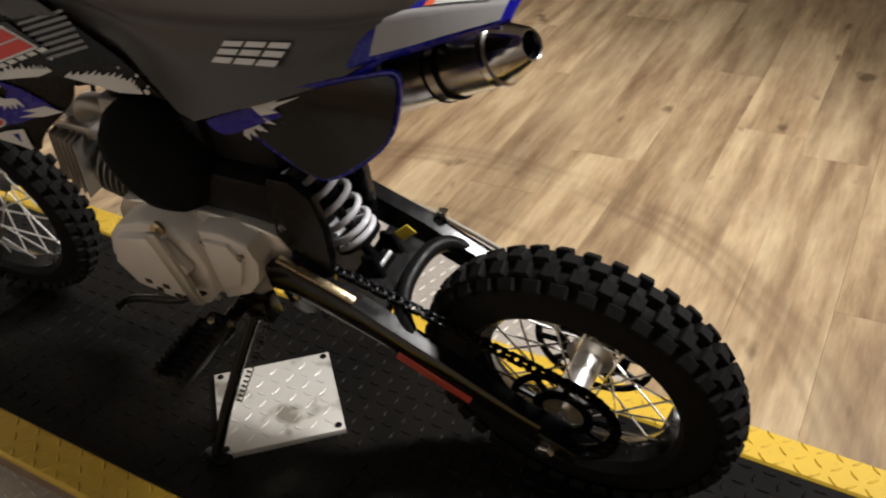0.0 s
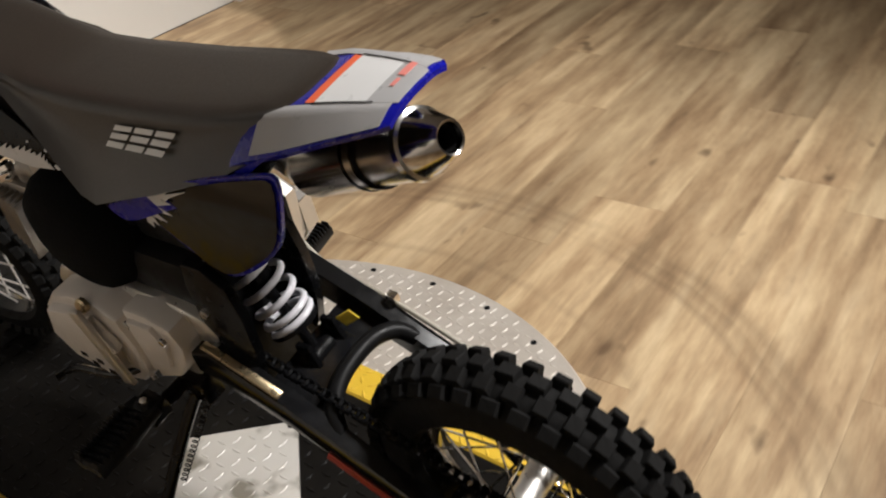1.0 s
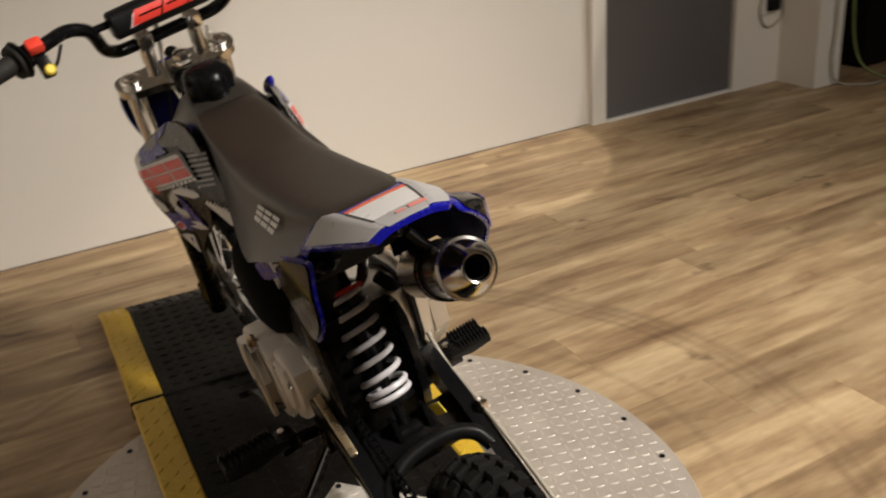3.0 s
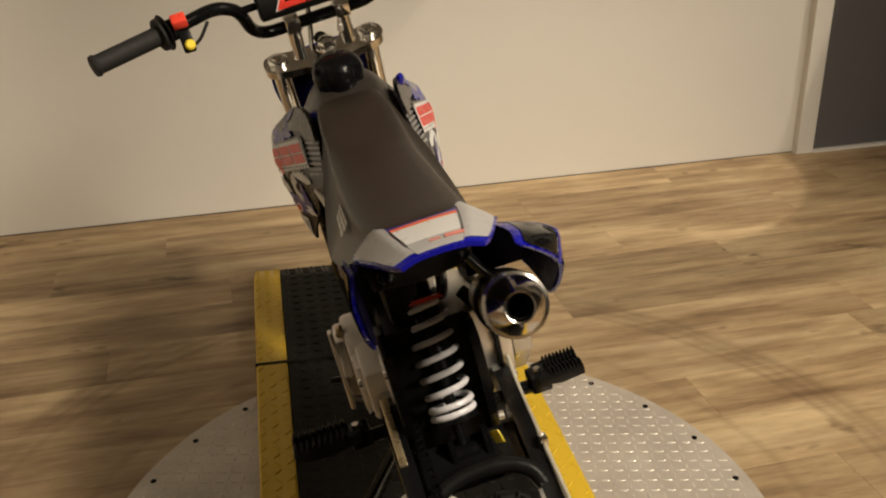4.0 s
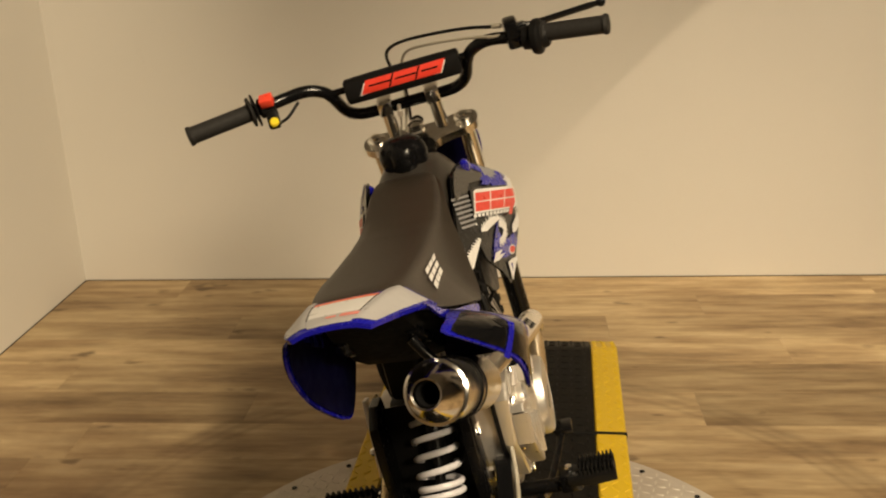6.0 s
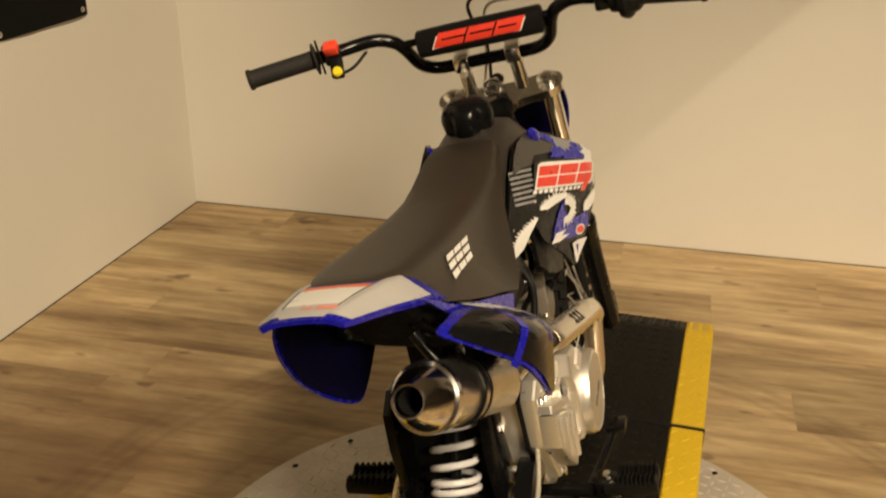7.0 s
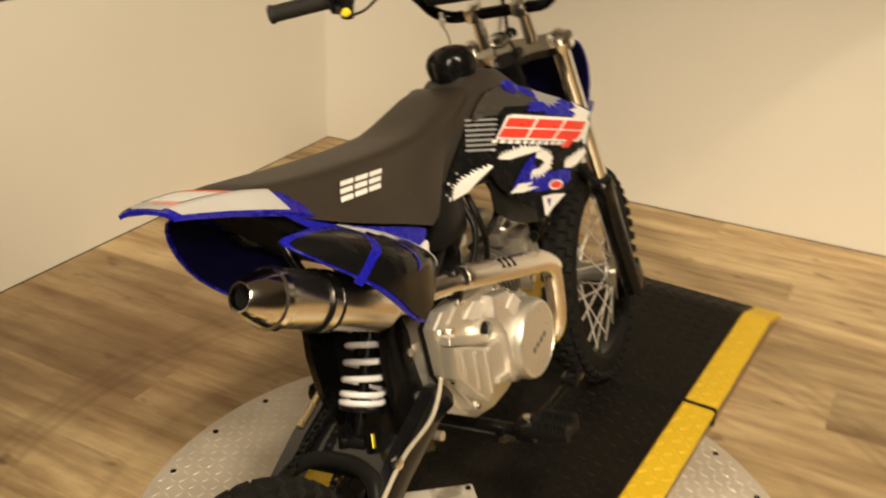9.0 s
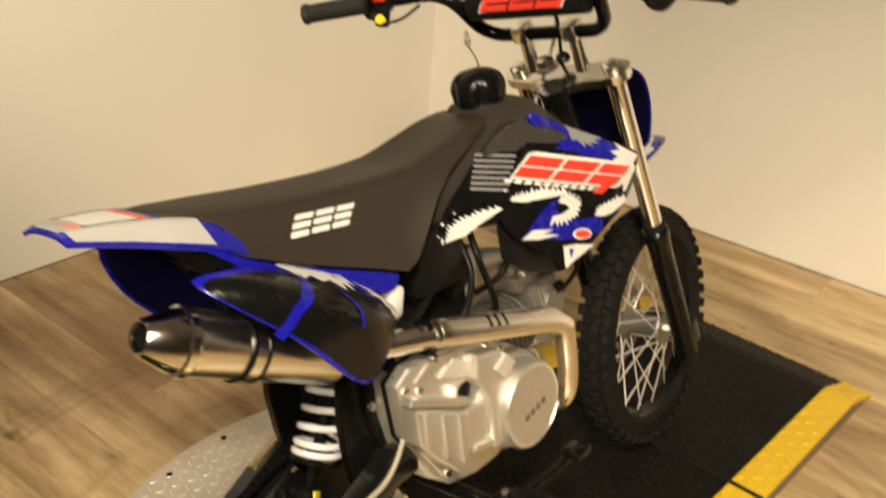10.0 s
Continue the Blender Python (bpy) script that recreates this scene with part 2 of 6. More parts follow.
# ---- mesh tools ----
def finish(name, bm, material, parent=None, label="", xf=None, sharp=35, kind=""):
    if xf is not None:
        bm.transform(xf)
    bmesh.ops.recalc_face_normals(bm, faces=bm.faces)
    me = bpy.data.meshes.new(name)
    bm.to_mesh(me)
    bm.free()
    me.materials.append(material)
    for p in me.polygons:
        p.use_smooth = True
    me.set_sharp_from_angle(angle=radians(sharp))
    ob = new(name, me)
    if parent is not None:
        ob.parent = parent
    return tagged(ob, label, kind=kind)


def part(name, bm, material, parent, label="", xf=None, sharp=35):
    return finish(name, bm, material, parent, label, xf, sharp)


def box(bm, lo, hi, bevel=0.0, m=None):
    r = bmesh.ops.create_cube(bm, size=1)
    vs = r["verts"]
    c = [(a + b) / 2 for a, b in zip(lo, hi)]
    s = [b - a for a, b in zip(lo, hi)]
    for v in vs:
        v.co = Vector((c[0] + v.co.x * s[0], c[1] + v.co.y * s[1], c[2] + v.co.z * s[2]))
    if m is not None:
        for v in vs:
            v.co = m @ v.co
    if bevel:
        es = {e for v in vs for e in v.link_edges}
        bmesh.ops.bevel(bm, geom=list(es), offset=bevel, segments=2, affect="EDGES", profile=0.5)
    return bm


def loft(bm, rings, closed=True, caps=True):
    rows = [[bm.verts.new(p) for p in ring] for ring in rings]
    n = len(rows[0])
    for a, b in zip(rows, rows[1:]):
        for i in range(n if closed else n - 1):
            j = (i + 1) % n
            bm.faces.new((a[i], a[j], b[j], b[i]))
    if caps and closed:
        bm.faces.new(rows[0][::-1])
        bm.faces.new(rows[-1])
    return bm


def curve_points(pts, steps=6):
    """A smooth line through the points."""
    p = [Vector(q) for q in pts]
    p = [2 * p[0] - p[1]] + p + [2 * p[-1] - p[-2]]
    out = []
    for i in range(1, len(p) - 2):
        a, b, c, d = p[i - 1:i + 3]
        for k in range(steps):
            t = k / steps
            out.append(0.5 * (2 * b + (c - a) * t + (2 * a - 5 * b + 4 * c - d) * t * t + (3 * b - a - 3 * c + d) * t ** 3))
    return out + [p[-2]]


def sweep(bm, pts, r, n=10, flat=1.0):
    """A tube along the points; r is one radius or one for each point."""
    pts = [Vector(p) for p in pts]
    rs = r if isinstance(r, (list, tuple)) else [r] * len(pts)
    rings, up = [], None
    for i, p in enumerate(pts):
        d = (pts[min(i + 1, len(pts) - 1)] - pts[max(i - 1, 0)]).normalized()
        if up is None:
            up = d.orthogonal().normalized() if abs(d.z) > 0.9 else Vector((0, 0, 1))
        up = (up - d * up.dot(d)).normalized()
        side = d.cross(up)
        rings.append([p + rs[i] * (math.cos(a) * side * flat + math.sin(a) * up) for a in (2 * math.pi * k / n for k in range(n))])
    return loft(bm, rings)


def tube(name, pts, r, material, parent, label="", xf=None, n=10, steps=6):
    bm = bmesh.new()
    line = curve_points(pts, steps) if len(pts) > 2 else pts
    sweep(bm, line, r, n)
    return part(name, bm, material, parent, label, xf, 50)


def axis_pose(at, direction, up=(0, 0, 1)):
    """A pose whose z runs along the direction."""
    z = Vector(direction).normalized()
    x = Vector(up).cross(z)
    x = x.normalized() if x.length > 1e-4 else Vector((1, 0, 0))
    return Matrix.Translation(at) @ Matrix((x, z.cross(x), z)).transposed().to_4x4()


def lathe(bm, profile, n=24, m=Matrix()):
    """Turns (radius, height) pairs about z; closed at both ends where the radius is not 0."""
    rings = [[m @ Vector((max(r, 1e-4) * math.cos(a), max(r, 1e-4) * math.sin(a), h)) for a in (2 * math.pi * k / n for k in range(n))] for r, h in profile]
    return loft(bm, rings)


def ring_lathe(bm, profile, n=48, m=Matrix()):
    """Turns a closed outline of (radius, height) pairs about z."""
    rings = [[m @ Vector((r * math.cos(a), r * math.sin(a), h)) for r, h in profile] for a in (2 * math.pi * k / n for k in range(n))]
    rows = [[bm.verts.new(p) for p in ring] for ring in rings]
    k = len(profile)
    for i in range(n):
        a, b = rows[i], rows[(i + 1) % n]
        for j in range(k):
            l = (j + 1) % k
            bm.faces.new((a[j], a[l], b[l], b[j]))
    return bm


def outline(pts, steps=4):
    """A closed smooth outline through 2D points."""
    n = len(pts)
    out = []
    for i in range(n):
        a, b, c, d = (Vector(pts[(i + k) % n]) for k in (-1, 0, 1, 2))
        for k in range(steps):
            t = k / steps
            out.append(0.5 * (2 * b + (c - a) * t + (2 * a - 5 * b + 4 * c - d) * t * t + (3 * b - a - 3 * c + d) * t ** 3))
    return out


def shell(bm, pts2, place, thick, cuts=2):
    """Fills a 2D outline, refines it and lays it on the surface place(u, v, depth), with a second skin at the given depth."""
    vs = [bm.verts.new((p[0], p[1], 0)) for p in pts2]
    es = [bm.edges.new((vs[i], vs[(i + 1) % len(vs)])) for i in range(len(vs))]
    bmesh.ops.triangle_fill(bm, edges=es, use_beauty=True)
    for _ in range(cuts):
        long = [e for e in bm.edges if e.calc_length() > 0.014]
        if long:
            bmesh.ops.subdivide_edges(bm, edges=long, cuts=1)
            bmesh.ops.triangulate(bm, faces=bm.faces)
    faces = list(bm.faces)
    rim = [e for e in bm.edges if e.is_boundary]
    under = {v: bm.verts.new(place(v.co.x, v.co.y, thick)) for v in list(bm.verts)}
    for f in faces:
        bm.faces.new([under[v] for v in reversed(f.verts)])
    for e in rim:
        a, b = e.verts
        bm.faces.new((a, b, under[b], under[a]))
    for v in under:
        v.co = Vector(place(v.co.x, v.co.y, 0.0))
    return bm


# ---- the room ----
WX, WY, CEILING = -2.49, -0.082, 2.9
EX, EY = 3.6, 7.6


def slab(name, lo, hi, material, label, bevel=0.0):
    bm = box(bmesh.new(), lo, hi, bevel)
    return finish(name, bm, material, None, label, kind="structure")


floor = slab("floor", (WX - 0.2, WY - 0.2, -0.1), (EX + 0.2, EY + 0.2, -0.008), SEALANT, "wood-look plank floor with worn grey-brown boards")
slab("wall_front", (WX - 0.15, WY - 0.15, -0.008), (WX, 3.384, CEILING), WALL, "plain painted wall, off-white where in view")
slab("wall_pier", (WX - 0.15, 3.384, -0.008), (WX + 0.032, 3.457, CEILING), WALL, "white painted pier beside the grey door")
slab("wall_lintel", (WX - 0.15, 3.457, 2.15), (WX + 0.03, 4.18, CEILING), WALL, "white painted wall above the grey door")
slab("wall_door_side", (WX - 0.15, 4.18, -0.008), (WX + 0.045, 4.47, CEILING), WALL, "white painted wall beside the grey door")
slab("wall_corner_pier", (WX - 0.15, 4.47, -0.008), (WX + 0.262, 4.63, CEILING), WALL, "white painted corner pier with cables")
slab("wall_niche_back", (WX - 0.9, 4.63, -0.008), (WX - 0.75, EY, CEILING), BLACK_CLOTH, "black draped back of the dark niche")
slab("wall_niche_side", (WX - 0.9, 4.48, -0.008), (WX - 0.15, 4.63, CEILING), BLACK_CLOTH, "black side of the dark niche")
slab("wall_left", (WX - 0.15, WY - 0.15, -0.008), (EX, WY, CEILING), WALL, "plain painted wall, off-white where in view with a black banner")
# two walls out of view, darkened so they throw back less light
slab("wall_back", (EX, WY - 0.15, -0.008), (EX + 0.15, EY, CEILING), UNSEEN_WALL, "plain painted wall, off-white where in view")
slab("wall_right", (WX - 0.9, EY, -0.008), (EX + 0.15, EY + 0.15, CEILING), UNSEEN_WALL, "plain painted wall, off-white where in view")
slab("ceiling", (WX - 0.9, WY - 0.15, CEILING), (EX + 0.15, EY + 0.15, CEILING + 0.1), CEIL, "unseen ceiling, darkened to cut bounce light")
slab("door_1", (WX - 0.06, 3.457, 0.006), (WX + 0.022, 4.18, 2.15), DOOR_GREY, "dark grey painted door, closed", 0.003)
slab("door_sill", (WX + 0.022, 3.457, -0.008), (WX + 0.04, 4.18, 0.012), TRIM, "thin white door sill")
slab("baseboard_gap", (WX, WY, -0.004), (WX + 0.004, 3.384, 0.002), SEALANT, "dark shadow gap at the foot of the wall")
slab("baseboard_gap_left", (WX, WY, -0.0045), (EX, WY + 0.004, 0.0015), SEALANT, "dark shadow gap at the foot of the wall")


def plank_mesh(width, length):
    """A board with its top at z 0, worn round at the edges."""
    bm = bmesh.new()
    w, l, c = width / 2 - 0.0002, length / 2 - 0.0002, 0.0004
    rings = [[(-w, -l, -0.008), (w, -l, -0.008), (w, l, -0.008), (-w, l, -0.008)],
             [(-w, -l, -c), (w, -l, -c), (w, l, -c), (-w, l, -c)],
             [(-w + c, -l + c, 0), (w - c, -l + c, 0), (w - c, l - c, 0), (-w + c, l - c, 0)]]
    loft(bm, rings)
    me = bpy.data.meshes.new("plank")
    bmesh.ops.recalc_face_normals(bm, faces=bm.faces)
    bm.to_mesh(me)
    bm.free()
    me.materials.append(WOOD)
    return me


def lay_planks():
    """Boards run along y; each row starts with a cut of its own; the far ones are joined."""
    rng = random.Random(5)
    width, length = 0.178, 1.22
    meshes = {}
    row = 0
    x = WX
    verts, faces = [], []
    while x < EX:
        w = min(width, EX - x)
        y = WY
        cut = (0.35, 0.95, 0.62, 1.12, 0.22, 0.80, 0.48)[row % 7] + 0.1 * rng.random()
        while y < EY:
            step = round(min(cut if y == WY else length, EY - y), 3)
            if x > 1.55 or y > 5.6:
                k = len(verts)
                g = 0.0004
                verts += [(x + g, y + g, -0.008), (x + w - g, y + g, -0.008), (x + w - g, y + step - g, -0.008), (x + g, y + step - g, -0.008),
                          (x + g, y + g, 0), (x + w - g, y + g, 0), (x + w - g, y + step - g, 0), (x + g, y + step - g, 0)]
                faces += [(k + 4, k + 5, k + 6, k + 7), (k, k + 1, k + 5, k + 4), (k + 1, k + 2, k + 6, k + 5), (k + 2, k + 3, k + 7, k + 6), (k + 3, k, k + 4, k + 7)]
            else:
                key = (round(w, 3), step)
                if key not in meshes:
                    meshes[key] = plank_mesh(*key)
                ob = new("plank", meshes[key])
                ob.parent = floor
                ob.location = (x + w / 2, y + step / 2, 0)
            y += max(step, 0.01)
        x += width
        row += 1
    me = bpy.data.meshes.new("far_planks")
    me.from_pydata(verts, [], faces)
    me.materials.append(WOOD)
    ob = new("far_planks", me)
    ob.parent = floor
    tagged(ob, "wood-look boards further off", kind="stuff")


# the black banner on the wall at the side
def banner():
    bm = bmesh.new()
    x0, x1, cols, rows = -1.935, -0.30, 40, 10
    grid = {}
    for i in range(cols + 1):
        u = i / cols
        for j in range(rows + 1):
            v = j / rows
            low = 0.80 - 0.04 * u
            z = low + (1.45 - low) * v
            y = WY + 0.012 + 0.004 * math.sin(u * 19 + v * 2) * (1 - v) + 0.002 * math.sin(u * 43)
            grid[i, j] = bm.verts.new((x0 + (x1 - x0) * u, y, z))
    faces = [bm.faces.new((grid[i, j], grid[i + 1, j], grid[i + 1, j + 1], grid[i, j + 1])) for i in range(cols) for j in range(rows)]
    bmesh.ops.recalc_face_normals(bm, faces=faces)
    bmesh.ops.solidify(bm, geom=faces, thickness=0.003)
    ob = finish("wall_banner", bm, BLACK_CLOTH, None, "black cloth banner with metal eyelets hung on the wall")
    tagged(ob, category="banner")
    for i in range(6):
        u = (0.02, 0.25, 0.48, 0.70, 0.86, 0.98)[i]
        m = axis_pose((x0 + (x1 - x0) * u, WY + 0.019, 0.82 - 0.04 * u), (0, 1, 0))
        part("eyelet", ring_lathe(bmesh.new(), [(0.004, 0), (0.008, 0), (0.008, 0.002), (0.004, 0.002)], 16, m), STEEL, ob, "small metal eyelet")
    return ob


banner()


# ---- turntable and platform ----
def lozenges(spots, a, b, h):
    """Raised tread marks: (x, y, z, angle) each."""
    verts, faces = [], []
    for x, y, z, ang in spots:
        c, s = math.cos(ang), math.sin(ang)
        k = len(verts)
        for px, py, pz in ((-a, 0, 0), (0, -b, 0), (a, 0, 0), (0, b, 0), (-a * 0.55, 0, h), (a * 0.55, 0, h)):
            verts.append((x + px * c - py * s, y + px * s + py * c, z + pz))
        faces += [(k, k + 1, k + 4), (k + 1, k + 5, k + 4), (k + 1, k + 2, k + 5), (k + 2, k + 3, k + 5), (k + 3, k + 4, k + 5), (k + 3, k, k + 4)]
    return verts, faces


def tread(name, spots, a, b, h, material, parent, label):
    me = bpy.data.meshes.new(name)
    v, f = lozenges(spots, a, b, h)
    me.from_pydata(v, [], f)
    me.materials.append(material)
    ob = new(name, me)
    ob.parent = parent
    return tagged(ob, label, kind="stuff")


def tread_spots(inside, lo, hi, pitch, z, turn=0.0):
    out = []
    n = int(max(hi[0] - lo[0], hi[1] - lo[1]) / pitch) + 3
    cx, cy = (lo[0] + hi[0]) / 2, (lo[1] + hi[1]) / 2
    c, s = math.cos(turn), math.sin(turn)
    for i in range(-n, n + 1):
        for j in range(-n, n + 1):
            u, v = i * pitch, j * pitch
            x, y = cx + u * c - v * s, cy + u * s + v * c
            if inside(x, y):
                out.append((x, y, z(x, y), turn + (math.pi / 4 if (i + j) % 2 else -math.pi / 4)))
    return out


DECK = pose(-1.06, 1.477, 0, 0, 0, -3.2)      # the platform's own frame: x towards the rear
HALF, STRIP = 0.318, 0.074


def deck_z(x):
    """Height of the deck: it sinks a little towards the rear, rounds off there, and ends in a short ramp at the front."""
    z = 0.061 - 0.0145 * (max(x, -0.71) + 0.235)
    if x < -0.71:
        z -= (z - 0.014) * min(1, (-0.71 - x) / 0.15)
    if x > 1.50:
        z -= 0.028 * ((x - 1.50) / 0.10) ** 2
    return z


def turntable():
    base = tagged(new("turntable"), "round steel tread-plate turntable let into the floor", "turntable")
    base.matrix_world = pose(-0.69, 1.475, 0)
    part("plate", lathe(bmesh.new(), [(0.0, -0.004), (0.645, -0.004), (0.648, 0.004), (0.644, 0.008), (0.0, 0.008)], 96), STEEL_PLATE, base)
    inv = (base.matrix_world.inverted() @ DECK).inverted()

    def shown(x, y):
        if x * x + y * y > 0.63 ** 2:
            return False
        p = inv @ Vector((x, y, 0))
        return abs(p.y) > HALF - 0.01

    tread("tread_pattern", tread_spots(shown, (-0.65, -0.65), (0.65, 0.65), 0.0225, lambda x, y: 0.008, radians(30)), 0.0104, 0.0034, 0.0014, LUG_STEEL, base, "raised diamond tread marks")
    for k in range(26):
        a = 2 * math.pi * k / 26 + 0.1
        m = Matrix.Translation((0.617 * math.cos(a), 0.617 * math.sin(a), 0.008))
        if abs((inv @ m.translation).y) > HALF + 0.02:
            part("screw", lathe(bmesh.new(), [(0.0065, 0), (0.0062, 0.002), (0.003, 0.0028), (0.0026, 0.0012), (0.0, 0.0012)], 12, m), BLACK_STEEL, base)


turntable()


def platform():
    base = tagged(new("display_platform"), "low black tread platform with yellow edges carrying the bike", "platform")
    base.matrix_world = DECK
    for lo, hi in ((-0.860, -0.236), (-0.228, 1.03), (1.038, 1.60)):
        n = max(8, int((hi - lo) / 0.02))
        xs = [lo + (hi - lo) * i / n for i in range(n + 1)]
        for name, y0, y1, material, label in (("deck", -HALF + STRIP, HALF - STRIP, BLACK_MAT, ""), ("edge_strip", -HALF, -HALF + STRIP, YELLOW, "yellow tread edge strip"),
                                              ("edge_strip", HALF - STRIP, HALF, YELLOW, "yellow tread edge strip")):
            bm = bmesh.new()
            e = 0.004
            rings = []
            for x in xs:
                z = deck_z(x) - (0.0015 if name == "deck" else 0)
                rings.append([(x, y0, z - 0.012), (x, y1, z - 0.012), (x, y1, z - e), (x, y1 - e, z), (x, y0 + e, z), (x, y0, z - e)])
            loft(bm, rings)
            part(name, bm, material, base, label)

            def inside(x, y):
                return lo + 0.01 < x < hi - 0.01 and y0 + 0.008 < y < y1 - 0.008

            pitch = 0.0265
            spots = tread_spots(inside, (lo, y0), (hi, y1), pitch, lambda x, y: deck_z(x) - (0.0015 if name == "deck" else 0), radians(45) if name == "deck" else 0.0)
            tread("tread_pattern", spots, 0.0118, 0.0036, 0.0022, material, base, "raised diamond tread marks")
        bm = bmesh.new()
        loft(bm, [[(x, -HALF + 0.006, -0.006), (x, HALF - 0.006, -0.006), (x, HALF - 0.006, deck_z(x) - 0.0125), (x, -HALF + 0.006, deck_z(x) - 0.0125)] for x in xs])
        part("core_board", bm, PLYWOOD, base, "plywood core")
    for x in (-0.232, 1.034):
        part("joint", box(bmesh.new(), (x - 0.006, -HALF - 0.002, 0.02), (x + 0.006, HALF + 0.002, deck_z(x) + 0.0012), 0.001), RUBBER, base, "black joint between two plates")
    return base


platform()


def patch_plate():
    """A loose square of bright tread plate screwed down on the deck."""
    m = pose(-0.628, 1.442, 0.058, 0, 0, 41.5)
    ob = tagged(new("patch_plate"), "square bright tread-plate patch screwed to the black deck", "metal plate")
    ob.matrix_world = m
    part("sheet", box(bmesh.new(), (-0.103, -0.103, -0.008), (0.103, 0.103, 0.004), 0.001), PATCH_STEEL, ob)
    tread("tread_pattern", tread_spots(lambda x, y: abs(x) < 0.098 and abs(y) < 0.098, (-0.1, -0.1), (0.1, 0.1), 0.026, lambda x, y: 0.004), 0.0115, 0.0035, 0.0012, PATCH_STEEL, ob, "raised diamond tread marks")
    for sx in (-1, 1):
        for sy in (-1, 1):
            part("screw", lathe(bmesh.new(), [(0.006, 0.004), (0.0055, 0.0065), (0.0, 0.0068)], 12, Matrix.Translation((sx * 0.092, sy * 0.092, 0))), BLACK_STEEL, ob)


patch_plate()


# ---- the dirt bike ----
BIKE = pose(-0.246, 1.531, 0.060, -12.3, 0, 180) @ pose(-0.0105, 0.007, 0.004, 0, 0, -0.9)
bike = tagged(new("dirt_bike"), "small blue and black off-road motorcycle leaning on its kickstand", "motorcycle")
bike.matrix_world = BIKE

# the steered parts are turned to the left about the steering axis
HEAD, RAKE = Vector((0.772, 0, 0.80)), Vector((-0.40, 0, 0.916)).normalized()
STEER = Matrix.Translation(HEAD) @ Matrix.Rotation(radians(4.6), 4, RAKE) @ Matrix.Translation(-HEAD)


def carcass(bm, m, big_r, half, rim_r):
    """The tyre below its tread blocks; the axle runs along z of m."""
    prof = []
    for k in range(14):
        a = math.pi * (k / 13) - math.pi / 2
        prof.append((rim_r + 0.010 + (big_r - 0.010 - rim_r - 0.010) * max(0, math.cos(a)) ** 0.55, half * 0.86 * math.sin(a)))
    prof += [(rim_r, half * 0.55), (rim_r, -half * 0.55)]
    return ring_lathe(bm, prof, 72, m)


def tread_blocks(m, big_r, half, blocks, rows, parent):
    """Rubber blocks in rows round the tyre, each an object on a shared mesh."""
    for j, (h, w, shift) in enumerate(rows):
        lean = h / half
        l = math.pi * big_r / blocks * (0.60 if j % 2 else 0.52)
        bm = bmesh.new()
        loft(bm, [[(z, l * g * sy, w * g * sz) for sy, sz in ((-1, -1), (1, -1), (1, 1), (-1, 1))] for z, g in ((-0.013, 1.08), (-0.002, 1.0), (0.0, 0.90))])
        bmesh.ops.recalc_face_normals(bm, faces=bm.faces)
        me = bpy.data.meshes.new("tread_block")
        bm.to_mesh(me)
        bm.free()
        me.materials.append(RUBBER)
        for k in range(blocks):
            a = 2 * math.pi * (k + shift) / blocks
            ob = new("tread_block", me)
            ob.parent = parent
            ob.matrix_local = m @ Matrix.Rotation(a, 4, "Z") @ Matrix.Translation((big_r - 0.016 * abs(lean) ** 2.2, 0, h)) @ Matrix.Rotation(-0.75 * lean, 4, "Y")


def rim_mesh(bm, m, r, half):
    return ring_lathe(bm, [(r, half), (r + 0.007, half), (r + 0.008, half - 0.004), (r - 0.004, half - 0.006), (r - 0.010, 0.006), (r - 0.010, -0.006),
                           (r - 0.004, -half + 0.006), (r + 0.008, -half + 0.004), (r + 0.007, -half), (r, -half), (r - 0.007, -half + 0.006), (r - 0.015, 0)], 64, m)


def disc_mesh(bm, m, r_in, r_out, holes, thick):
    """A brake disc or sprocket: a ring with arms and round holes."""
    n = holes * 6
    ring_lathe(bm, [(r_in, -thick), (r_in + (r_out - r_in) * 0.3, -thick), (r_in + (r_out - r_in) * 0.3, thick), (r_in, thick)], n, m)
    ring_lathe(bm, [(r_out - (r_out - r_in) * 0.22, -thick), (r_out, -thick), (r_out, thick), (r_out - (r_out - r_in) * 0.22, thick)], n, m)
    for k in range(holes):
        a = 2 * math.pi * k / holes
        c = m @ Matrix.Rotation(a, 4, "Z")
        r0, r1 = r_in + (r_out - r_in) * 0.25, r_out - (r_out - r_in) * 0.18
        box(bm, (r0, -(r_out - r_in) * 0.10, -thick * 0.9), (r1, (r_out - r_in) * 0.10, thick * 0.9), 0, c)
    return bm


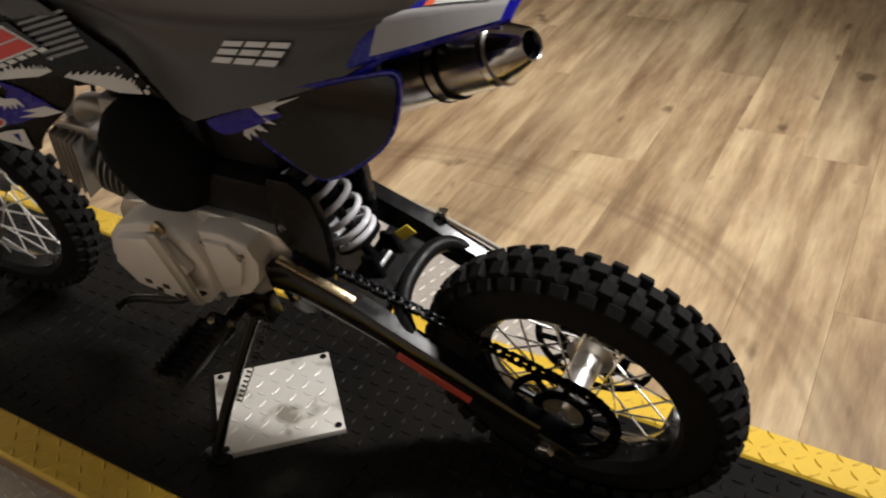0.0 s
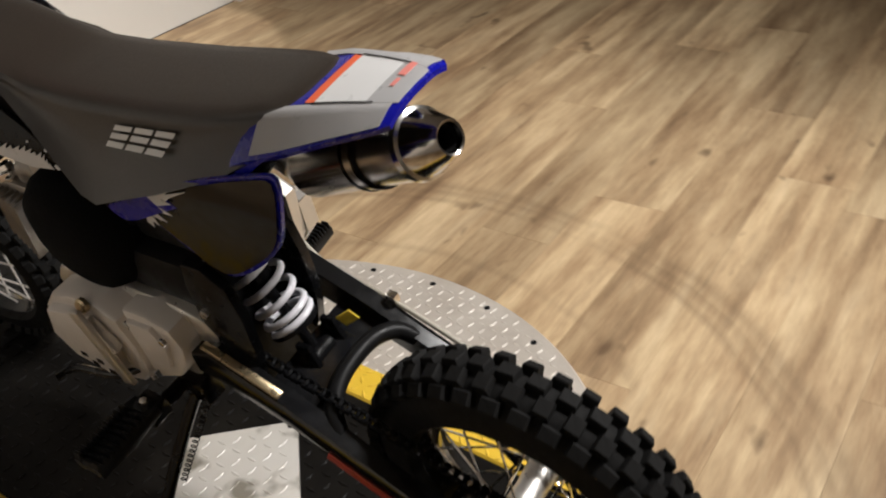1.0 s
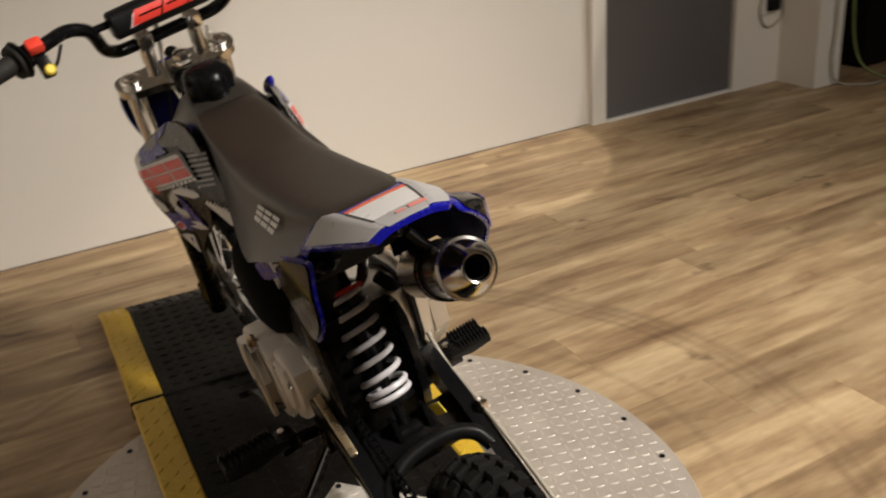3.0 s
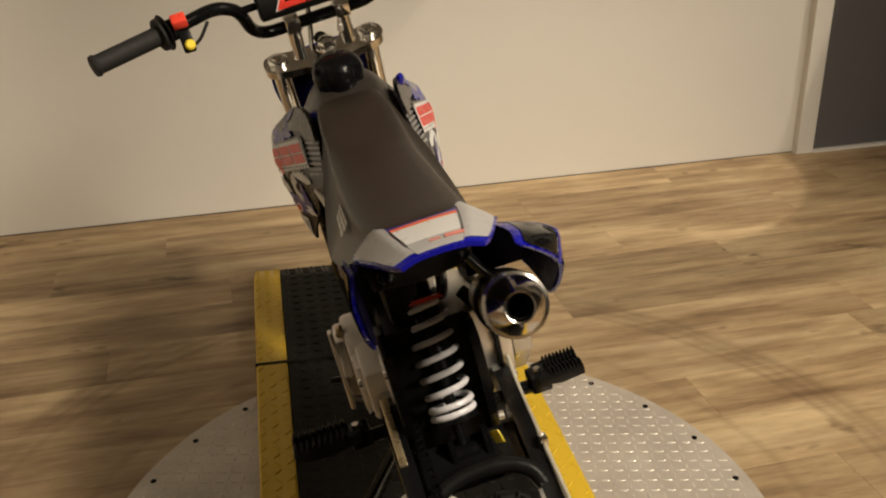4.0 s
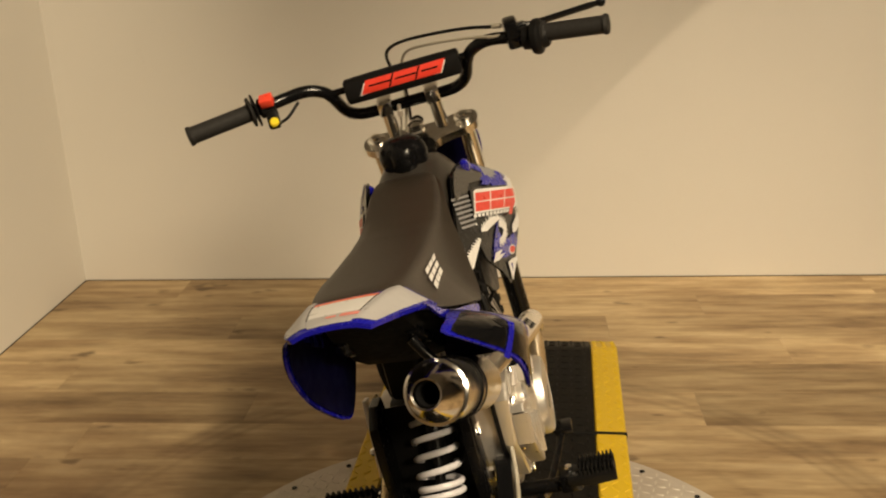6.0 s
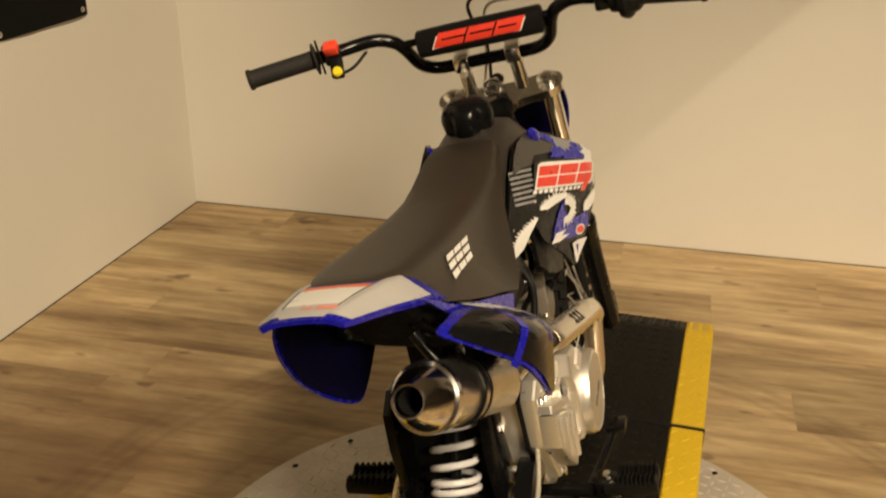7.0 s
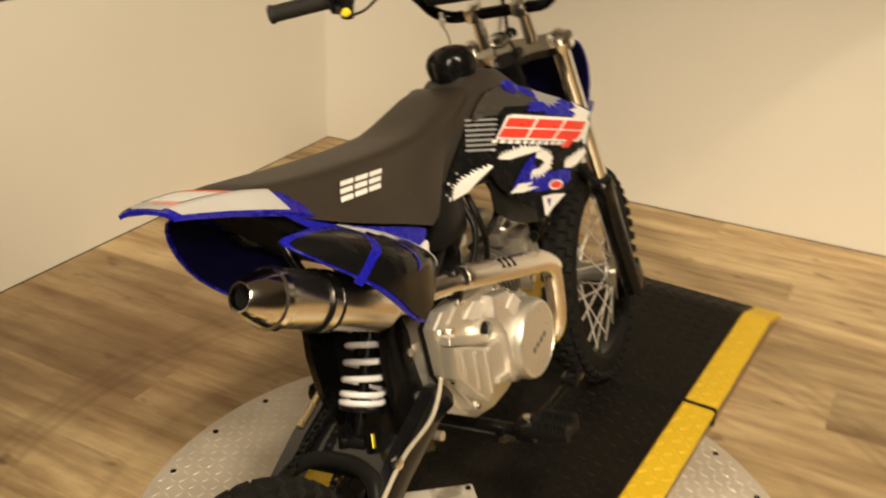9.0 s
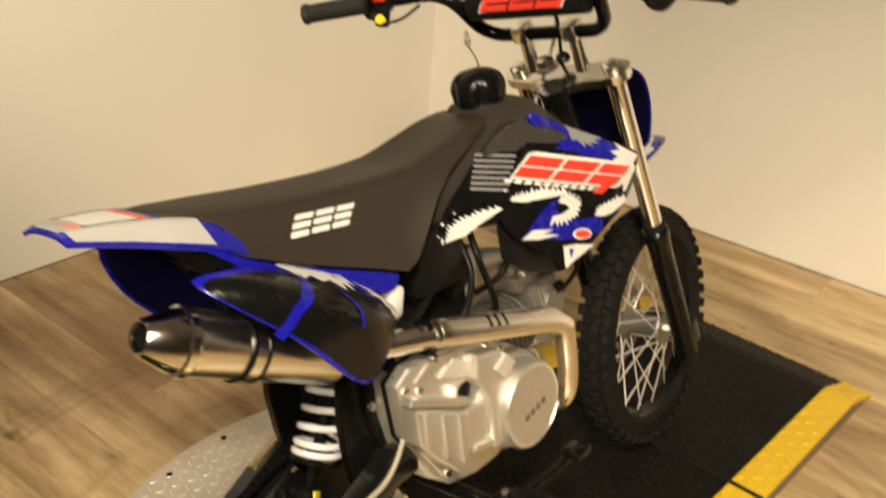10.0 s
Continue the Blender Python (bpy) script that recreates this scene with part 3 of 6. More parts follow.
def wheel(name, at, r, half, rim_r, blocks, rows, xf, label, hub_half, drive, hub_skin=None):
    m = axis_pose(at, (0, 1, 0))
    w = part(name, rim_mesh(bmesh.new(), m, rim_r, half * 0.52), BLACK_STEEL, bike, label, xf)
    part("tyre", carcass(bmesh.new(), m, r, half, rim_r), RUBBER, w, "black knobbly tyre", xf, 30)
    tread_blocks((xf or Matrix()) @ m, r, half, blocks, rows, w)
    part("hub", lathe(bmesh.new(), [(0.018, -hub_half), (0.034, -hub_half), (0.036, -hub_half + 0.006), (0.022, -hub_half + 0.014), (0.020, 0), (0.022, hub_half - 0.014),
                                    (0.036, hub_half - 0.006), (0.034, hub_half), (0.018, hub_half)], 24, m), hub_skin or ALLOY, w, "alloy hub", xf)
    spokes = 32
    for k in range(spokes):
        side = 1 if k % 2 else -1
        twist = 0.62 if (k // 2) % 2 else -0.62
        a = 2 * math.pi * k / spokes
        p = m @ Vector((0.033 * math.cos(a + twist), 0.033 * math.sin(a + twist), side * (hub_half - 0.004)))
        q = m @ Vector(((rim_r - 0.008) * math.cos(a), (rim_r - 0.008) * math.sin(a), side * 0.004))
        bm = bmesh.new()
        sweep(bm, [p, q], 0.0017, 5)
        # the front spokes' paler metal stands in for glints on chrome
        part("spoke", bm, ALLOY_PALE if hub_skin else CHROME, w, "", xf)
    part("axle", lathe(bmesh.new(), [(0.006, -hub_half - 0.042), (0.012, -hub_half - 0.041), (0.012, -hub_half - 0.030), (0.0075, -hub_half - 0.030), (0.0075, hub_half + 0.030),
                                     (0.012, hub_half + 0.030), (0.012, hub_half + 0.041), (0.006, hub_half + 0.042)], 6, m), CHROME, w, "bright axle with nuts", xf)
    for y, r0, r1, holes, material, what, text in drive:
        part(what, disc_mesh(bmesh.new(), axis_pose((at[0], y, at[2]), (0, 1, 0)), r0, r1, holes, 0.0018), material, w, text, xf)
    return w


wheel("front_wheel", (1.066, 0, 0.250), 0.250, 0.036, 0.186, 44, ((-0.029, 0.007, 0.0), (-0.010, 0.008, 0.5), (0.010, 0.008, 0.0), (0.029, 0.007, 0.5)), STEER,
      "black spoked front rim", 0.045, ((0.052, 0.045, 0.085, 10, ALLOY_DARK, "brake_disc", "drilled steel brake disc"),), ALLOY_DARK)
wheel("rear_wheel", (-0.138, 0, 0.212), 0.232, 0.044, 0.150, 38, ((-0.036, 0.008, 0.0), (-0.013, 0.010, 0.5), (0.013, 0.010, 0.0), (0.036, 0.008, 0.5)), None,
      "black spoked rear rim", 0.050, ((-0.058, 0.040, 0.090, 10, BLACK_STEEL, "brake_disc", "black drilled brake disc"), (0.058, 0.030, 0.078, 9, BLACK_STEEL, "sprocket", "black rear sprocket")))


# front fork, clamps and bars
def fork():
    for s in (-1, 1):
        top, low = Vector((0.820, s * 0.088, 0.822)), Vector((1.058, s * 0.088, 0.232))
        d = low - top
        tube("fork_tube", [top, top + d * 0.60], 0.0165, CHROME, bike, "polished chrome fork tube", STEER, 16)
        m = axis_pose(low, top - low)
        k = d.length
        slider = part("fork_slider", lathe(bmesh.new(), [(0.014, -0.035), (0.021, -0.028), (0.0215, 0.30 * k), (0.0225, 0.42 * k), (0.0245, 0.425 * k), (0.0245, 0.455 * k), (0.019, 0.465 * k)], 20, m), BLACK_STEEL, bike,
                      "black lower fork leg", STEER)
        part("axle_lug", box(bmesh.new(), (-0.022, -0.018, -0.03), (0.022, 0.018, 0.03), 0.006, axis_pose(low + Vector((0.010, 0, 0.018)), top - low)), BLACK_STEEL, slider, "", STEER)
        part("dust_seal", lathe(bmesh.new(), [(0.019, 0.462 * k), (0.021, 0.465 * k), (0.020, 0.482 * k), (0.017, 0.485 * k)], 20, m), RUBBER, slider, "", STEER)
        part("fork_cap", lathe(bmesh.new(), [(0.0190, 0), (0.0190, 0.004), (0.0165, 0.006), (0.0110, 0.007), (0.0100, 0.011), (0.0, 0.012)], 12, axis_pose(top, top - low)), CHROME, bike, "chrome fork cap bolt", STEER)
    for name, back, thick, span in (("top_clamp", 0.0, 0.016, 0.115), ("lower_clamp", 0.27, 0.020, 0.088)):
        c = Vector((0.812, 0, 0.830)).lerp(Vector((1.058, 0, 0.232)), back)
        c = c - RAKE * (0.014 if back == 0 else 0)
        lat = Vector((0, 1, 0))
        fwd = lat.cross(RAKE).normalized()
        pts = outline([(-0.006, -span), (0.022, -span + 0.004), (0.030, -span + 0.028), (0.020, -0.03), (0.020, 0.03), (0.030, span - 0.028), (0.022, span - 0.004), (-0.006, span), (-0.026, span - 0.02),
                       (-0.036, 0.045), (-0.050, 0.02), (-0.050, -0.02), (-0.036, -0.045), (-0.026, -span + 0.02)])
        bm = bmesh.new()
        loft(bm, [[c + fwd * p.x + lat * p.y + RAKE * z for p in pts] for z in (-thick, -thick + 0.002, thick * 0.0 - 0.002, 0.0)])
        part(name, bm, CHROME if back == 0 else BLACK_STEEL, bike, "chromed fork clamp" if back == 0 else "black fork clamp", STEER)
    part("steering_head", lathe(bmesh.new(), [(0.024, -0.22), (0.026, -0.21), (0.024, -0.02), (0.026, -0.018), (0.026, -0.002)], 20, axis_pose(HEAD, RAKE)), BLACK_STEEL, bike)
    part("stem_nut", lathe(bmesh.new(), [(0.021, 0), (0.021, 0.004), (0.015, 0.005), (0.015, 0.018), (0.006, 0.022), (0.0, 0.022)], 6, axis_pose(HEAD + RAKE * 0.034 + Vector((0.004, 0, 0)), RAKE)), CHROME, bike, "chrome steering nut", STEER)
    part("ignition_switch", lathe(bmesh.new(), [(0.012, 0), (0.013, 0.006), (0.009, 0.012), (0.0, 0.012)], 12, axis_pose(HEAD + Vector((0.045, 0.0, 0.035)), RAKE)), BLACK_SATIN, bike, "", STEER)
    for s in (-1, 1):
        tube("bar_riser", [(0.797, s * 0.047, 0.822), (0.788, s * 0.047, 0.852), (0.776, s * 0.046, 0.886)], [0.0125] * 13, CHROME, bike, "chrome handlebar riser", STEER, 12)
        part("bar_clamp", box(bmesh.new(), (-0.017, -0.014, -0.013), (0.017, 0.014, 0.016), 0.004, Matrix.Translation((0.772, s * 0.046, 0.889)) @ pose(0, 0, 0, 0, -20, 0)), CHROME, bike, "chrome bar clamp", STEER)


fork()


def bars():
    half = [(0.771, 0.0, 0.887), (0.770, 0.060, 0.887), (0.766, 0.094, 0.890), (0.748, 0.116, 0.906), (0.716, 0.128, 0.940), (0.702, 0.142, 0.957), (0.690, 0.172, 0.967), (0.656, 0.225, 0.966), (0.604, 0.366, 0.958)]
    pts = [(x, -y, z - 0.012 * max(0, y - 0.12) / 0.25) for x, y, z in half[:0:-1]] + half
    tube("handlebar", pts, 0.0110, BLACK_STEEL, bike, "black steel handlebar", STEER, 12)
    tube("cross_brace", [(0.708, -0.135, 0.948), (0.708, 0.135, 0.948)], 0.0065, BLACK_STEEL, bike, "", STEER)
    # the foam pad on the brace, with a printed patch
    bm = bmesh.new()
    rings = []
    for y, g in ((-0.116, 0.80), (-0.113, 0.97), (-0.06, 1.0), (0.05, 1.0), (0.097, 0.97), (0.100, 0.80)):
        rings.append([(0.706 + 0.021 * g * math.copysign(abs(math.cos(a)) ** 0.7, math.cos(a)), y, 0.943 + 0.024 * g * math.copysign(abs(math.sin(a)) ** 0.7, math.sin(a))) for a in (2 * math.pi * k / 20 for k in range(20))])
    loft(bm, rings)
    pad = part("bar_pad", bm, BLACK_SATIN, bike, "black foam bar pad with a red printed patch", STEER)

    def face(u, v, out):
        return (0.706 - (0.0195 + out) * math.cos(v) * 1.02, u, 0.943 + (0.0225 + out) * math.sin(v))

    slanted_logo("pad", lambda u, v, o: face(-0.010 - u * 0.152, 0.10 + v * 1.10, o + 0.0022), pad, STEER, 0.10)
    for s in (-1, 1):
        d = Vector((0.604 - 0.656, s * (0.366 - 0.225), -0.008 if s > 0 else -0.0148)).normalized()
        end = Vector((0.602, s * 0.371, 0.9577 if s > 0 else 0.9457))
        m = axis_pose(end, -d)
        prof = [(0.008, -0.002), (0.0165, -0.001), (0.018, 0.004), (0.0155, 0.008)]
        for k in range(18):
            prof += [(0.0150, 0.010 + k * 0.0055), (0.0158, 0.0125 + k * 0.0055)]
        prof += [(0.0155, 0.112), (0.026, 0.114), (0.027, 0.118), (0.014, 0.121)] if s > 0 else [(0.0165, 0.106), (0.020, 0.109), (0.020, 0.113), (0.014, 0.115)]
        part("grip", lathe(bmesh.new(), prof, 20, m), GRIP, bike, "ribbed dark rubber grip", STEER)


def slanted_logo(name, at, parent, xf, slant, colour=None, plate=True):
    """A slanted badge of plain blocks in place of a brand name; at(u, v, out) with u and v from -0.5 to 0.5."""
    def quad(u0, u1, v0, v1, out, material, what, text=""):
        bm = bmesh.new()
        n, k = 10, 4
        skins = []
        for lift in (out, out - 0.0004):
            skins.append([[bm.verts.new(at(u0 + (u1 - u0) * i / n + slant * (v0 + (v1 - v0) * j / k), v0 + (v1 - v0) * j / k, lift)) for j in range(k + 1)] for i in range(n + 1)])
        for g in skins:
            for i in range(n):
                for j in range(k):
                    bm.faces.new((g[i][j], g[i + 1][j], g[i + 1][j + 1], g[i][j + 1]))
        part(what, bm, material, parent, text, xf)

    if plate:
        quad(-0.5, 0.5, -0.5, 0.5, 0.0, WHITE_DECAL, "badge_border", "white badge border")
        quad(-0.485, 0.485, -0.43, 0.43, 0.0006, colour or RED_DECAL, "badge_field", "red badge field")
        for a, b, v0, v1 in ((-0.42, -0.14, -0.04, 0.06), (-0.10, 0.16, -0.04, 0.06), (0.22, 0.42, -0.04, 0.06), (-0.155, -0.135, -0.40, 0.40), (0.165, 0.185, -0.40, 0.40)):
            quad(a, b, v0, v1, 0.0012, BLACK_DECAL, "badge_stroke")
    else:
        for a in (-0.48, -0.14, 0.20):
            for v in (0.34, 0.0, -0.34):
                quad(a, a + 0.29, v - 0.10, v + 0.12, 0.0, colour or WHITE_DECAL, "logo_bar")


bars()


GRIPS = STEER @ Matrix.Translation((0.014, 0, 0.001))
THROTTLE = GRIPS @ Matrix.Translation((0, -0.004, -0.009))


def controls():
    # kill switch on the left, throttle and brake lever on the right
    d = Vector((-0.048, 0.141, -0.009)).normalized()
    m = axis_pose((0.634, 0.236, 0.9645), d)
    body = part("switch_housing", lathe(bmesh.new(), [(0.012, -0.016), (0.017, -0.014), (0.018, 0.010), (0.014, 0.013)], 16, m), BLACK_SATIN, bike, "black switch housing", GRIPS)
    part("kill_button", box(bmesh.new(), (-0.013, -0.011, 0), (0.008, 0.013, 0.017), 0.003, Matrix.Translation((0.623, 0.226, 0.971)) @ pose(0, 0, 0, 0, -35, 0)), BUTTON_RED, body, "red stop button", GRIPS)
    part("start_pod", box(bmesh.new(), (-0.012, -0.010, -0.030), (0.006, 0.010, 0.004), 0.004, Matrix.Translation((0.626, 0.226, 0.953)) @ pose(0, 0, 0, 0, 20, 0)), BLACK_SATIN, body, "", GRIPS)
    part("start_button", lathe(bmesh.new(), [(0.0085, 0), (0.0085, 0.007), (0.006, 0.010), (0.0, 0.010)], 16, axis_pose((0.612, 0.224, 0.936), (-0.8, -0.1, 0.35))), BUTTON_YELLOW, body, "yellow start button", GRIPS)
    part("flange", lathe(bmesh.new(), [(0.015, -0.002), (0.029, -0.0015), (0.030, 0.0), (0.029, 0.0015), (0.015, 0.002)], 24, axis_pose((0.6285, 0.2535, 0.9638), d)), BLACK_SATIN, body, "", GRIPS)
    tube("switch_wire", [(0.628, 0.222, 0.930), (0.645, 0.205, 0.935), (0.668, 0.185, 0.952)], 0.0028, BLACK_SATIN, body, "", GRIPS, 6)
    dr = Vector((-0.048, -0.141, -0.0148)).normalized()
    t = part("throttle_housing", lathe(bmesh.new(), [(0.014, -0.022), (0.020, -0.020), (0.021, -0.006), (0.029, -0.003), (0.031, 0.002), (0.031, 0.008), (0.028, 0.012), (0.022, 0.014), (0.020, 0.022), (0.016, 0.026)], 28, axis_pose((0.634, -0.248, 0.9610), dr)), BLACK_SATIN, bike, "black throttle housing with a round flange", THROTTLE)
    part("cable_elbow", box(bmesh.new(), (-0.012, -0.010, -0.018), (0.020, 0.012, 0.014), 0.005, Matrix.Translation((0.648, -0.232, 0.966))), BLACK_SATIN, t, "", THROTTLE)
    lev = part("brake_perch", box(bmesh.new(), (-0.016, -0.012, -0.020), (0.026, 0.012, 0.030), 0.005, Matrix.Translation((0.652, -0.212, 0.970)) @ pose(0, 0, 0, 0, -12, 0)), BLACK_STEEL, bike, "black brake lever perch", THROTTLE)
    part("perch_arm", box(bmesh.new(), (-0.010, -0.026, -0.008), (0.022, 0.014, 0.008), 0.004, Matrix.Translation((0.672, -0.214, 0.980))), BLACK_STEEL, lev, "", THROTTLE)
    for x, z, r in ((0.668, 0.992, 0.0045), (0.650, 0.976, 0.0038)):
        part("cable_adjuster", lathe(bmesh.new(), [(r * 0.6, 0), (r, 0.002), (r, 0.016), (r * 0.75, 0.018), (r * 0.75, 0.030), (r * 0.5, 0.032)], 10, axis_pose((x, -0.198, z), (0.35, 0.93, 0.10))), CABLE, lev, "grey cable adjuster", THROTTLE)
    part("perch_bolt", lathe(bmesh.new(), [(0.006, 0), (0.006, 0.007), (0.0, 0.007)], 6, Matrix.Translation((0.676, -0.220, 0.988))), BRASS, lev, "", THROTTLE)
    bm = bmesh.new()
    line = curve_points([(0.690, -0.222, 0.976), (0.694, -0.265, 0.977), (0.692, -0.32, 0.979), (0.686, -0.374, 0.981)])
    sweep(bm, line, [0.0075] * 4 + [0.0058] * (len(line) - 6) + [0.0050] * 2, 8)
    bmesh.ops.create_uvsphere(bm, u_segments=12, v_segments=8, radius=0.0085, matrix=Matrix.Translation((0.686, -0.376, 0.981)))
    part("brake_lever", bm, BLACK_STEEL, lev, "black ball-ended brake lever", THROTTLE)
    tube("brake_hose", [(0.672, -0.184, 0.985), (0.69, -0.14, 0.993), (0.712, -0.08, 0.998), (0.735, -0.018, 0.998), (0.762, 0.014, 0.985), (0.785, 0.018, 0.955), (0.80, 0.004, 0.90), (0.835, 0.02, 0.80), (0.90, 0.03, 0.70)], 0.0033, BLACK_SATIN, bike, "black brake hose", GRIPS, 6)
    tube("throttle_cable", [(0.656, -0.184, 0.969), (0.685, -0.14, 0.976), (0.72, -0.07, 0.981), (0.76, -0.02, 0.975), (0.79, 0.00, 0.94), (0.80, 0.01, 0.88), (0.775, 0.03, 0.80), (0.70, 0.03, 0.72)], 0.0028, CABLE, bike, "grey throttle cable", GRIPS, 6)


controls()


# front plate and mudguard
def front_plastics():
    def plate(u, v, depth=0.0):
        return (0.945 + 0.30 * (0.735 - v) - 1.8 * u * u - depth, u, v)

    part("number_plate", shell(bmesh.new(), outline([(-0.086, 0.802), (0.0, 0.808), (0.086, 0.802), (0.106, 0.760), (0.094, 0.690), (0.062, 0.650), (-0.062, 0.650), (-0.094, 0.690), (-0.106, 0.760)]), plate, 0.004), BLUE, bike, "blue front number plate", STEER)
    # a darker sheet laid behind, for the shaded back of the plate
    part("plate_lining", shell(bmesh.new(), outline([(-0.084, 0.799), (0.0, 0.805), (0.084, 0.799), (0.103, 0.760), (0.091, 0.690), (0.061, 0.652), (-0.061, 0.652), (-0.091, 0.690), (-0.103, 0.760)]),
                               lambda u, v, d: plate(u, v, d + 0.0045), 0.002), SHADED_BLUE, bike, "dark navy sheet for the shaded back of the number plate", STEER)
    bm = bmesh.new()
    rings = []
    for x, z, w, d in ((0.84, 0.614, 0.050, 0.020), (0.92, 0.624, 0.056, 0.020), (1.00, 0.634, 0.056, 0.016), (1.06, 0.637, 0.052, 0.012), (1.12, 0.635, 0.040, 0.007), (1.155, 0.630, 0.026, 0.004), (1.182, 0.622, 0.012, 0.003)):
        top = [(x, w * k / 4, z - d * (k / 4) ** 2) for k in range(-4, 5)]
        rings.append(top + [(x, y * 0.96, zz - 0.005) for _, y, zz in top[::-1]])
    loft(bm, rings)
    part("front_mudguard", bm, BLUE, bike, "blue and white front mudguard", STEER)
    bm = bmesh.new()
    rings = []
    for x, z, w in ((0.98, 0.6355, 0.048), (1.05, 0.6390, 0.047), (1.120, 0.6370, 0.035)):
        top = [(x, w * k / 4, z - 0.012 * (k / 4) ** 2) for k in range(-4, 5)]
        rings.append(top + [(xx, y, zz - 0.003) for xx, y, zz in top[::-1]])
    loft(bm, rings)
    part("mudguard_decal", bm, WHITE_DECAL, bike, "white mudguard decal", STEER)


front_plastics()


# seat
def seat():
    bm = bmesh.new()
    rings = []
    rows = ((-0.026, 0.804, 0.020, 0.799, 0.034), (-0.020, 0.809, 0.034, 0.793, 0.050), (-0.004, 0.809, 0.047, 0.782, 0.068), (0.022, 0.805, 0.055, 0.766, 0.081), (0.05, 0.800, 0.059, 0.75, 0.088), (0.1, 0.793, 0.06, 0.728, 0.097), (0.16, 0.785, 0.06, 0.704, 0.103), (0.22, 0.779, 0.06, 0.682, 0.106), (0.278, 0.774, 0.059, 0.658, 0.107), (0.3, 0.773, 0.059, 0.666, 0.106), (0.33, 0.772, 0.058, 0.692, 0.098), (0.37, 0.771, 0.059, 0.728, 0.086), (0.41, 0.778, 0.058, 0.752, 0.075), (0.45, 0.786, 0.058, 0.764, 0.067), (0.49, 0.796, 0.055, 0.778, 0.061), (0.525, 0.802, 0.049, 0.788, 0.054), (0.540, 0.801, 0.043, 0.792, 0.047), (0.546, 0.797, 0.036, 0.793, 0.040))
    for x, zt, wt, zb, wb in rows:
        half = [(wb, zb)]
        for t in (0.25, 0.5, 0.72):
            half.append((wt + (wb - wt) * (1 - t) ** 1.5, zb + (zt - 0.016 - zb) * t))
        e = min(0.016, (zt - zb) * 0.6)
        half += [(wt, zt - e), (wt * 0.965, zt - e * 0.55), (wt * 0.86, zt - e * 0.2), (wt * 0.62, zt - e * 0.06), (wt * 0.3, zt)]
        # the padding sits a little towards the stand side
        rings.append([(x, y + 0.013 * min(1, max(0, (x + 0.03) / 0.12)) * min(1, max(0, (z - zb) / (zt - zb))), z) for y, z in half] + [(x, 0.002 - y, z) for y, z in half[::-1]])
    loft(bm, rings)
    ob = part("seat", bm, VINYL, bike, "long black vinyl seat", None, 40)
    def seat_y(x, z):
        """Half width of the seat's flank at a height."""
        for a, b in zip(rows, rows[1:]):
            if a[0] <= x <= b[0]:
                f = (x - a[0]) / (b[0] - a[0])
                zt, wt, zb, wb = (a[i] + (b[i] - a[i]) * f for i in (1, 2, 3, 4))
                t = min(1, max(0, (z - zb) / (zt - 0.016 - zb)))
                return wt + (wb - wt) * (1 - t) ** 1.5

    for s in (-1, 1):
        def on(u, v, out):
            x = 0.181 + u * 0.098
            z = 0.7505 + v * 0.026 - u * 0.012
            return (x, s * (seat_y(x, z) + out + (0.0016 if s < 0 else 0.0140)), z)

        slanted_logo("seat", lambda u, v, o, s=s: on(-s * u, v, o), ob, None, 0.26, WHITE_DECAL, plate=False)


seat()


